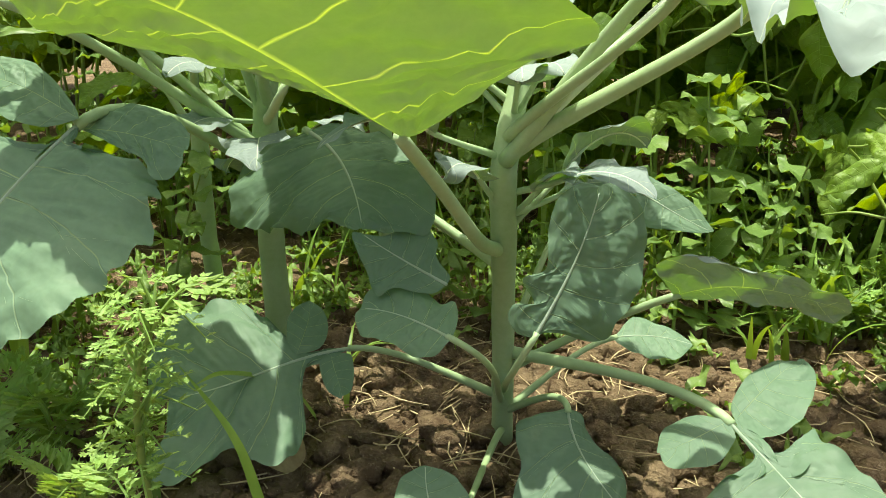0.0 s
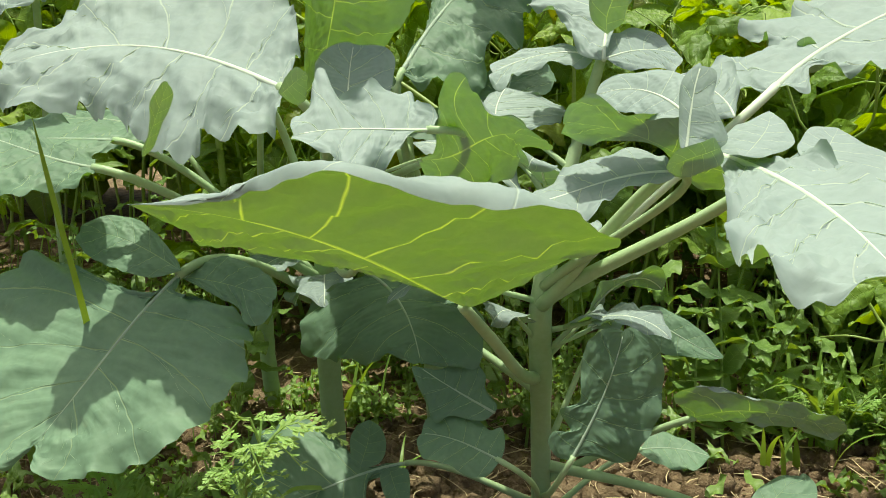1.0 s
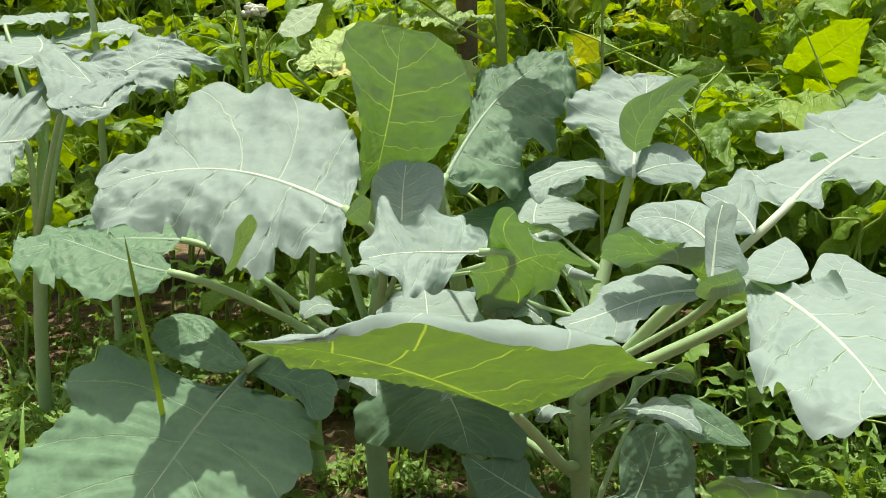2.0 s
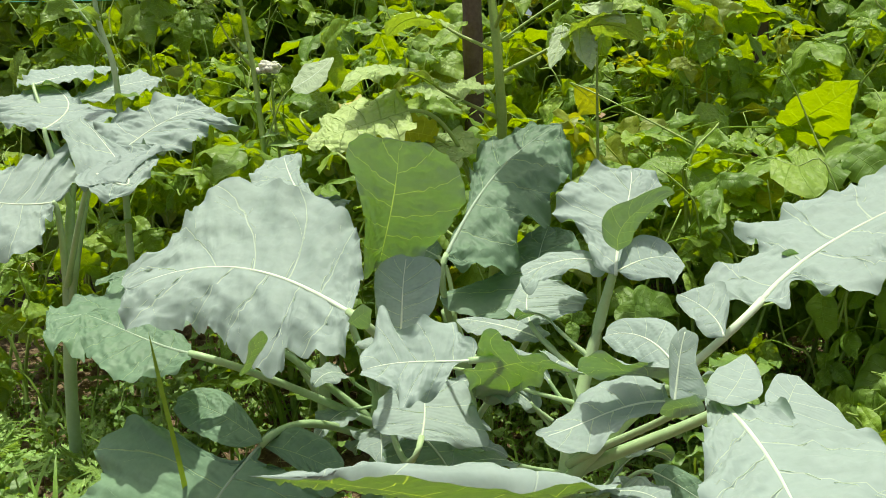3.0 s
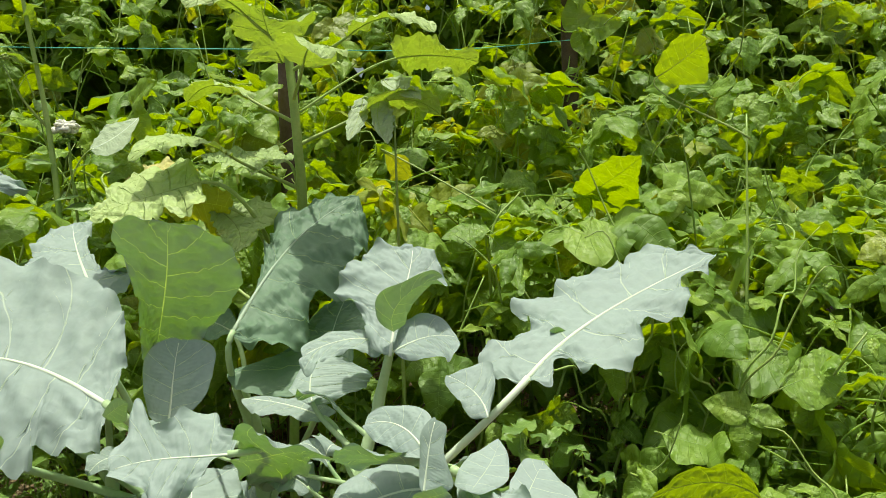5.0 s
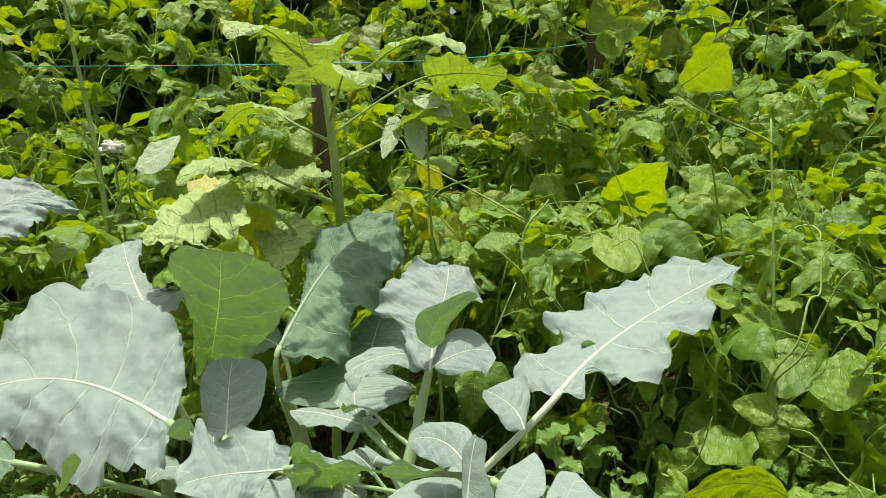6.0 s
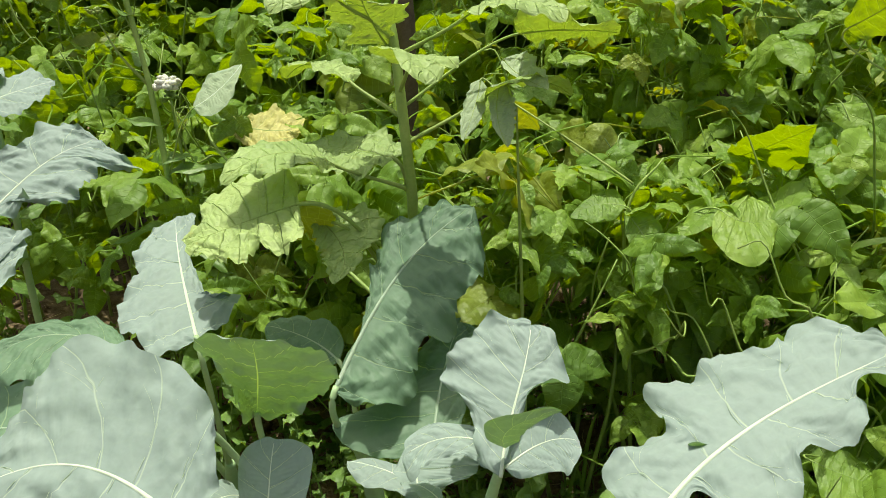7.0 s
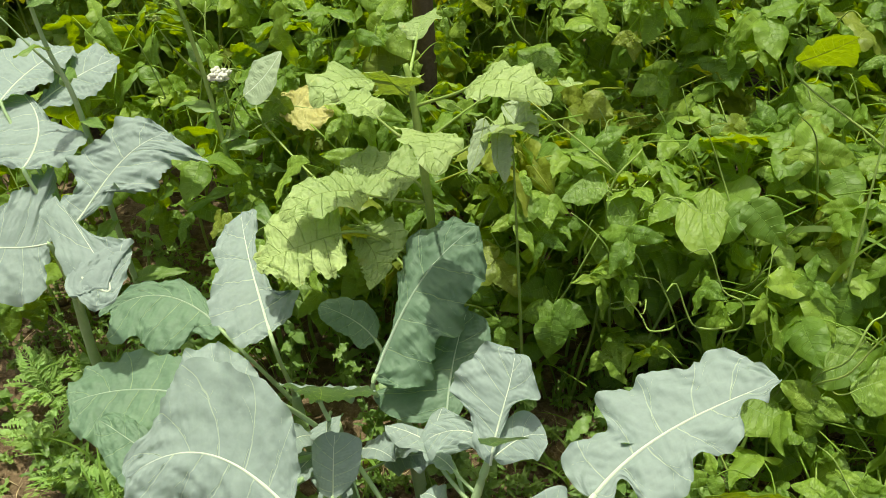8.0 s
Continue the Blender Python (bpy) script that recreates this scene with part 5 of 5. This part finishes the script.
def grass_tuft(x, y, count, ln, w, seed, spread=0.03):
    rng = random.Random(seed)
    tuft = thing("grass_tuft", "tuft of broad green grass blades growing from soil", "grass", (x, y, height(x, y)), group="grass tufts")
    for _ in range(count):
        a = rng.uniform(0, 6.28)
        v, f = blade_of_grass((rng.uniform(-spread, spread), rng.uniform(-spread, spread), -0.005), (math.cos(a), math.sin(a)), ln * rng.uniform(0.6, 1.1), w * rng.uniform(0.7, 1.2), rng.uniform(0.15, 0.8), rng)
        part("blade", mesh_from("blade", v, f, GRASS), tuft)
    return tuft


for k, (x, y, c, ln, w) in enumerate(((0.50, 0.98, 7, 0.22, 0.009), (0.60, 0.88, 6, 0.2, 0.009), (0.42, 1.15, 6, 0.25, 0.010), (-0.28, 0.62, 4, 0.14, 0.010), (-0.40, 0.86, 6, 0.30, 0.010), (-0.52, 0.80, 7, 0.26, 0.009),
                                      (-0.16, 0.98, 8, 0.2, 0.008), (-0.85, 1.2, 7, 0.26, 0.009), (-0.40, 1.2, 6, 0.4, 0.010), (0.52, 1.12, 4, 0.55, 0.014), (0.86, 1.15, 5, 0.5, 0.012), (-0.08, 0.74, 4, 0.12, 0.007),
                                      (0.36, 0.80, 5, 0.15, 0.008), (0.72, 0.75, 6, 0.2, 0.008))):
    grass_tuft(x, y, c, ln, w, 40 + k)


def long_blade(pts, w, parent):
    """A broad arching blade along a curve, folded along its middle."""
    c = curve_points(pts, 24)
    d = unit(np.gradient(c, axis=0))
    s = unit(np.cross(d, (0.15, -0.4, 0.9)))
    t = np.linspace(0, 1, 24)
    wd = (w * np.minimum(1, 5 * t + 0.5) * (1 - t ** 3) * 0.5)[:, None]
    verts = np.stack([c - s * wd, c - np.cross(s, d) * wd * 0.25, c + s * wd], 1).reshape(-1, 3)
    faces = [(i * 3 + k, i * 3 + k + 1, i * 3 + k + 4, i * 3 + k + 3) for i in range(23) for k in (0, 1)]
    part("blade", mesh_from("blade", verts, faces, GRASS), parent)


arch = thing("grass_tuft", "tall grass with a broad blade arching over the beans", "grass", group="grass tufts")
long_blade([(0.55, 1.16, 0.0), (0.53, 1.15, 0.30), (0.545, 1.14, 0.44), (0.60, 1.12, 0.485), (0.68, 1.10, 0.48), (0.75, 1.08, 0.44)], 0.016, arch)
long_blade([(0.57, 1.14, 0.0), (0.60, 1.10, 0.25), (0.63, 1.05, 0.45), (0.66, 1.0, 0.55), (0.68, 0.97, 0.60)], 0.013, arch)
long_blade([(0.56, 1.13, 0.0), (0.55, 1.05, 0.2), (0.53, 0.98, 0.32), (0.52, 0.95, 0.40)], 0.011, arch)
wisp = thing("grass_tuft", "thin grass stalks rising among broccoli leaves", "grass", group="grass tufts")
long_blade([(-0.34, 0.66, 0.0), (-0.335, 0.63, 0.2), (-0.33, 0.58, 0.36), (-0.328, 0.56, 0.425)], 0.006, wisp)
long_blade([(-0.36, 0.68, 0.0), (-0.33, 0.66, 0.13), (-0.28, 0.64, 0.17), (-0.22, 0.62, 0.14)], 0.012, wisp)
long_blade([(-0.10, 0.70, 0.0), (-0.12, 0.66, 0.06), (-0.15, 0.60, 0.10), (-0.165, 0.57, 0.105)], 0.008, wisp)
long_blade([(-0.20, 0.56, 0.0), (-0.21, 0.58, 0.06), (-0.235, 0.60, 0.13)], 0.011, wisp)
long_blade([(-0.080, 0.475, 0.0), (-0.095, 0.47, 0.079), (-0.108, 0.47, 0.125), (-0.137, 0.47, 0.172)], 0.007, wisp)


def small_leaf(ln, w, rng):
    v, f, uv = cordate(ln, w, rng, 0.2, rng.uniform(0.0, 0.35), 7, 4)
    return v, f, uv


def leafy_weed(x, y, h, seed, size=0.045, lab="leafy weed with small pointed green leaves in pairs"):
    rng = random.Random(seed)
    w = thing("weed", lab, "weed", (x, y, height(x, y)), group="weeds")
    lean = (rng.uniform(-0.05, 0.05), rng.uniform(-0.05, 0.05))
    pts = [(0, 0, -0.005), (lean[0] * 0.4, lean[1] * 0.4, h * 0.5), (lean[0], lean[1], h)]
    tube("stem", pts, (0.0022, 0.0016, 0.0009), VINE, w, 6, 12)
    n = max(3, int(h / 0.028))
    for i in range(n):
        f = (i + 1) / n
        for s in (0, math.pi):
            a = i * 1.7 + s + rng.uniform(-0.3, 0.3)
            v, fc, uv = small_leaf(size * rng.uniform(0.7, 1.2) * (1.1 - 0.4 * f), size * 0.48 * rng.uniform(0.8, 1.2), rng)
            me = mesh_from("leaf", v, fc, WEED, uv)
            part("leaf", me, w, "", Matrix.Translation((lean[0] * f, lean[1] * f, h * f)) @ Euler((0, rng.uniform(-0.7, 0.3), a)).to_matrix().to_4x4())


weed_spots = [(0.30, 0.98, 0.26, 0.06), (0.24, 0.90, 0.20, 0.05), (0.37, 0.93, 0.17, 0.05), (0.45, 1.02, 0.12, 0.04), (-0.35, 1.10, 0.25, 0.05), (-0.45, 1.28, 0.3, 0.05), (-0.25, 1.18, 0.3, 0.05), (-0.13, 1.1, 0.25, 0.05),
              (-0.55, 1.2, 0.28, 0.05), (-0.65, 1.35, 0.3, 0.05), (-0.02, 0.98, 0.2, 0.045), (-0.2, 1.3, 0.4, 0.055), (-0.3, 1.4, 0.42, 0.055), (0.05, 1.12, 0.3, 0.05), (-0.5, 1.42, 0.42, 0.055), (0.15, 1.0, 0.25, 0.05)]
for k, (x, y, h, s) in enumerate(weed_spots):
    leafy_weed(x, y, h, 70 + k, s)
for k, (x, y, h, s) in enumerate(((0.285, 0.86, 0.27, 0.068), (0.325, 0.89, 0.22, 0.055), (0.46, 0.87, 0.12, 0.045), (0.40, 0.83, 0.09, 0.045), (0.55, 0.86, 0.13, 0.05), (0.37, 0.76, 0.05, 0.032), (0.50, 0.78, 0.07, 0.04), (0.60, 0.80, 0.1, 0.045), (0.44, 0.73, 0.05, 0.03), (0.245, 0.84, 0.16, 0.05))):
    leafy_weed(x, y, h, 770 + k, s)
for k, (x, y, c, ln) in enumerate(((0.47, 0.81, 6, 0.15), (0.57, 0.82, 7, 0.17), (0.40, 0.88, 6, 0.2), (0.64, 0.88, 6, 0.22), (0.33, 0.80, 5, 0.1), (0.52, 0.90, 6, 0.22))):
    grass_tuft(x, y, c, ln, 0.008, 800 + k)
weed_rng = random.Random(77)
for k in range(46):
    x, y = weed_rng.uniform(-0.75, 0.75), weed_rng.uniform(0.84, 1.3)
    if x > 0.12 and y < 0.9:
        continue
    leafy_weed(x, y, weed_rng.uniform(0.06, 0.2) * (1.4 if x < 0 and y > 1.0 else 1), 500 + k, weed_rng.uniform(0.03, 0.055))
for k in range(16):
    x = weed_rng.uniform(-0.8, 0.8)
    grass_tuft(x, weed_rng.uniform(0.8 if abs(x) > 0.25 else 0.88, 1.25), weed_rng.randint(4, 8), weed_rng.uniform(0.1, 0.26), 0.007, 600 + k)

for k in range(22):
    x, y = weed_rng.uniform(-1.05, -0.55), weed_rng.uniform(0.85, 1.45)
    leafy_weed(x, y, weed_rng.uniform(0.05, 0.16), 840 + k, weed_rng.uniform(0.035, 0.06))
for k in range(10):
    grass_tuft(weed_rng.uniform(-1.05, -0.5), weed_rng.uniform(0.8, 1.35), 6, weed_rng.uniform(0.12, 0.24), 0.008, 880 + k)


def frond(ln, rng, rings=12):
    """A feathery leaf along +x: paired leaflets, each cut into flat pointed lobes, all grown from the rib."""
    pts = curve_points([(0, 0, 0), (ln * 0.5, 0, 0.02), (ln, 0, 0.0)], rings)
    verts, faces = tube_arrays(pts, (0.0011, 0.0004), 4)
    verts = list(verts)
    for i in range(1, rings):
        f = i / rings
        sz = ln * 0.36 * (1.1 - f) ** 0.8 * min(1, 0.35 + 2.5 * f) + 0.004
        for s in (1, -1):
            root = i * 4 + (0 if s > 0 else 2)
            base = np.array(verts[root])
            lean = rng.uniform(0.75, 1.0)
            rise = rng.uniform(-0.3, 0.25)
            for a, back, size in ((lean, 0.0, 1.0), (lean - 0.6, 0.38, 0.55), (lean + 0.6, 0.38, 0.5), (lean - 0.5, 0.68, 0.35), (lean + 0.5, 0.68, 0.32)):
                d = np.array((math.cos(a), s * math.sin(a), rise + rng.uniform(-0.1, 0.1)))
                main = np.array((math.cos(lean), s * math.sin(lean), rise))
                foot = base + main * sz * back
                l2 = sz * size * rng.uniform(0.85, 1.1)
                cross = unit(np.array((-d[1], d[0], 0.0))) * l2 * (0.13 if back == 0 else 0.25)
                k = len(verts)
                verts += [foot, foot + d * l2 * 0.5 - cross, foot + d * l2, foot + d * l2 * 0.5 + cross, foot + d * l2 * 0.5 - np.array((0, 0, 0.06 * l2))]
                faces += [(k, k + 1, k + 4), (k + 1, k + 2, k + 4), (k + 2, k + 3, k + 4), (k + 3, k, k + 4)]
    return mesh_from("frond", verts, faces, FEATHER, smooth=False)


def feather_plant(x, y, seed, size, count, tall=0.1):
    rng = random.Random(seed)
    p = thing("feathery_weed", "feathery finely cut bright green weed on soil", "weed", (x, y, height(x, y)), group="feathery weeds")
    tube("stem", [(0, 0, -0.005), (0.006, 0, tall * 0.5), (0.0, 0.004, tall)], (0.0025, 0.0015), VINE, p, 6, 10)
    for i in range(count):
        a = i * 2.4 + rng.uniform(-0.4, 0.4)
        m = Matrix.Translation((0, 0, tall * (0.15 + 0.85 * i / count))) @ Euler((rng.uniform(-0.3, 0.3), -rng.uniform(0.1, 0.9), a)).to_matrix().to_4x4()
        part("frond", frond(size * rng.uniform(0.7, 1.15), rng), p, "", m)


for k, (x, y, s, c, t) in enumerate(((-0.235, 0.52, 0.075, 4, 0.04), (-0.30, 0.62, 0.08, 5, 0.04), (-0.33, 0.56, 0.08, 4, 0.03), (0.50, 0.94, 0.06, 9, 0.05), (0.36, 0.92, 0.07, 9, 0.05), (0.44, 0.88, 0.06, 8, 0.04), (-0.55, 0.92, 0.10, 12, 0.06), (-0.62, 0.86, 0.10, 12, 0.06), (-0.48, 0.88, 0.10, 10, 0.05), (-0.7, 1.05, 0.1, 10, 0.06), (-0.82, 0.98, 0.1, 10, 0.05), (-0.9, 1.12, 0.1, 10, 0.06), (-0.75, 0.9, 0.09, 9, 0.05))):
    feather_plant(x, y, 110 + k, s, c, t)


carrot = thing("feathery_weed", "bright sunlit feathery weed with an upright plume of cut leaves", "weed", group="feathery weeds")
tube("stem", [(-0.162, 0.470, -0.01), (-0.160, 0.466, 0.06), (-0.161, 0.462, 0.13), (-0.154, 0.460, 0.175), (-0.140, 0.458, 0.205)], (0.0026, 0.0022, 0.0014), VINE, carrot, 8, 20)
plume_rng = random.Random(19)
for k in range(26):
    f = k / 25
    at = Vector((-0.160 + 0.024 * max(0, f - 0.55) ** 1.3 * 2.2, 0.466 - 0.008 * f, 0.085 + 0.122 * f))
    turn = Euler((plume_rng.uniform(-0.5, 0.5), -plume_rng.uniform(0.0, 0.6), k * 2.4 + plume_rng.uniform(-0.3, 0.3))).to_matrix().to_4x4()
    part("frond", frond(plume_rng.uniform(0.028, 0.038) * (1.0 - 0.25 * abs(f - 0.5)), plume_rng, 6), carrot, "", Matrix.Translation(at) @ turn)
for at, yaw, ln in (((-0.168, 0.468, 0.05), -2.3, 0.060), ((-0.168, 0.468, 0.04), -1.2, 0.055), ((-0.168, 0.468, 0.06), 2.6, 0.07), ((-0.145, 0.458, 0.20), 0.25, 0.055)):
    part("frond", frond(ln, plume_rng, 8), carrot, "", Matrix.Translation(at) @ Euler((0.2, -0.15, yaw)).to_matrix().to_4x4())
dead = thing("dead_leaf", "curled brown dead leaf lying on the soil", "leaf")
b = Blade([(-0.10, 0.60, 0.018), (-0.112, 0.605, 0.030), (-0.126, 0.612, 0.034), (-0.142, 0.62, 0.022)], (0.3, -0.6, 0.74), ((10, 12), (40, 20), (75, 15)), ((10, 10), (45, 17), (80, 10)), ruffle=0.006, fold=0.5, seed=5)
part("blade", b.mesh("blade", DRYLEAF, 30, 12), dead)


def seedlings():
    """Low sprouts all over the soil, too many to count."""
    rng = random.Random(31)
    verts, faces, uvs = [], [], []
    for _ in range(2600):
        x, y = rng.uniform(-1.2, 1.2), rng.uniform(0.62, 1.8)
        if x < -0.4 and y < 1.1 and rng.random() < 0.6 or -0.16 < x < 0.22 and y < 0.84 or noise.noise(Vector((x * 4, y * 4, 9))) < -0.12:
            continue
        h = rng.uniform(0.01, 0.07)
        for j in range(rng.randint(3, 5)):
            v, f, uv = small_leaf(rng.uniform(0.014, 0.034), rng.uniform(0.007, 0.014), rng)
            m = Euler((rng.uniform(-0.3, 0.3), rng.uniform(-0.9, 0.1), j * 1.7 + rng.uniform(-0.4, 0.4))).to_matrix()
            s = len(verts)
            verts.extend(v @ np.array(m).T + np.array((x, y, height(x, y) + h * (0.3 + 0.7 * rng.random()))))
            uvs.extend(uv)
            faces.extend([tuple(i + s for i in q) for q in f])
        tv, tf = tube_arrays(np.array([(x, y, height(x, y) - 0.003), (x, y, height(x, y) + h)]), (0.0009, 0.0006), 4)
        s = len(verts)
        verts.extend(tv)
        uvs.extend([(0.5, 0.5)] * len(tv))
        faces.extend([tuple(i + s for i in q) for q in tf])
    tagged(new("seedlings", mesh_from("seedlings", verts, faces, WEED, uvs)), "low green seedlings scattered over the soil", "weed", kind="stuff")


seedlings()

# ---- bolting stalk ----
bolt = thing("bolting_weed", "tall bolting weed stalk with small narrow leaves", "weed")
tube("stem", [(-0.40, 1.24, -0.01), (-0.41, 1.25, 0.3), (-0.425, 1.255, 0.5), (-0.445, 1.28, 0.70), (-0.475, 1.30, 0.88), (-0.49, 1.31, 1.0)], (0.006, 0.0055, 0.0048, 0.0036, 0.0025), VINE, bolt, 10, 30)
def narrow_leaf(plant, at, yaw, pitch, ln, wide, mat=None):
    """A lance-shaped leaf straight from a stalk."""
    rng = random.Random(int(1000 * ln + 100 * yaw))
    v, f, uv = cordate(ln, wide, rng, 0.25, 0.3, 10, 6)
    part("leaf", mesh_from("leaf", v, f, mat or WEED, uv), plant, "", Matrix.Translation(at) @ Euler((rng.uniform(-0.4, 0.4), -pitch, yaw)).to_matrix().to_4x4())


for at, yaw, pitch, ln in (((-0.430, 1.265, 0.56), 0.2, 0.3, 0.09), ((-0.44, 1.27, 0.64), 2.9, 0.2, 0.10), ((-0.45, 1.285, 0.73), 2.2, 0.5, 0.07), ((-0.46, 1.29, 0.80), 3.4, 0.6, 0.06), ((-0.476, 1.30, 0.88), -0.6, 0.7, 0.05),
                           ((-0.42, 1.255, 0.48), 3.9, 0.2, 0.11), ((-0.42, 1.255, 0.45), -0.7, 0.1, 0.12), ((-0.41, 1.25, 0.38), 0.9, 0.1, 0.12), ((-0.41, 1.25, 0.33), 3.0, 0.1, 0.13), ((-0.405, 1.245, 0.27), -1.5, 0.1, 0.12)):
    narrow_leaf(bolt, at, yaw, pitch, ln, ln * 0.36)
tube("branch", [(-0.447, 1.28, 0.70), (-0.48, 1.275, 0.745), (-0.505, 1.27, 0.80)], (0.003, 0.002, 0.001), VINE, bolt, 6, 10)


def bud_cluster(plant, at, r, count, mat, seed):
    """A head of tiny buds."""
    rng = random.Random(seed)
    pieces = []
    for _ in range(count):
        v, f = lump(rng, 1.0)
        d = np.array((rng.gauss(0, 1), rng.gauss(0, 1), abs(rng.gauss(0, 1)) * 0.9))
        d = d / np.linalg.norm(d) * r * rng.uniform(0.5, 1.0)
        pieces.append((v * r * rng.uniform(0.22, 0.36) + np.array(at) + d, f))
    part("bud_head", joined("bud_head", pieces, mat), plant)


bud_cluster(bolt, (-0.507, 1.27, 0.81), 0.012, 18, VINE, 5)
bud_cluster(bolt, (-0.49, 1.31, 1.0), 0.012, 18, VINE, 6)
flower = thing("small_flower", "small weed with a white flower head on a green stalk", "flower")
tube("stem", [(-0.36, 1.30, -0.01), (-0.40, 1.30, 0.35), (-0.415, 1.29, 0.60), (-0.412, 1.275, 0.675)], (0.003, 0.0025, 0.0018), VINE, flower, 6, 20)
bud_cluster(flower, (-0.416, 1.285, 0.674), 0.016, 18, GRASS, 7)
bud_cluster(flower, (-0.420, 1.290, 0.692), 0.021, 46, PETAL, 8)
for k in range(9):
    narrow_leaf(flower, (-0.40, 1.30, 0.22 + 0.045 * k), k * 2.1, 0.3, 0.09 - 0.004 * k, 0.034)
b = hero(bolt, [(-0.38, 1.279, 0.662), (-0.354, 1.301, 0.678), (-0.334, 1.326, 0.697), (-0.319, 1.354, 0.718)], (0, -0.6, 0.8),
         (0, 10, 14, 19, 24, 27, 31, 34, 38, 36, 31, 26, 21, 13, 5, 0), (27, 31, 38, 38, 35, 32, 30, 28, 23, 18, 14, 11, 8, 6, 4, 3), DOWNY, ruffle=0.004, thick=0.0012, scallop=0.08, label="whitish downy leaf")
stalk(bolt, b, (-0.428, 1.26, 0.56), 0.0016, VINE)
spire = thing("bolting_weed", "tall pale green flowering stalk with a side branch", "weed")
tube("stem", [(-0.66, 1.20, -0.01), (-0.66, 1.2, 0.4), (-0.655, 1.2, 0.68), (-0.685, 1.215, 0.80), (-0.69, 1.22, 1.0)], (0.0065, 0.006, 0.005, 0.004, 0.0028), STEM, spire, 10, 30)
tube("branch", [(-0.668, 1.205, 0.74), (-0.70, 1.2, 0.79), (-0.74, 1.2, 0.85)], (0.003, 0.002, 0.001), STEM, spire, 6, 10)
for k in range(9):
    narrow_leaf(spire, (-0.66 - 0.03 * max(0, (0.3 + 0.07 * k - 0.68) / 0.2), 1.205, 0.3 + 0.07 * k), k * 2.4, 0.35, 0.11 - 0.007 * k, 0.04 - 0.002 * k)
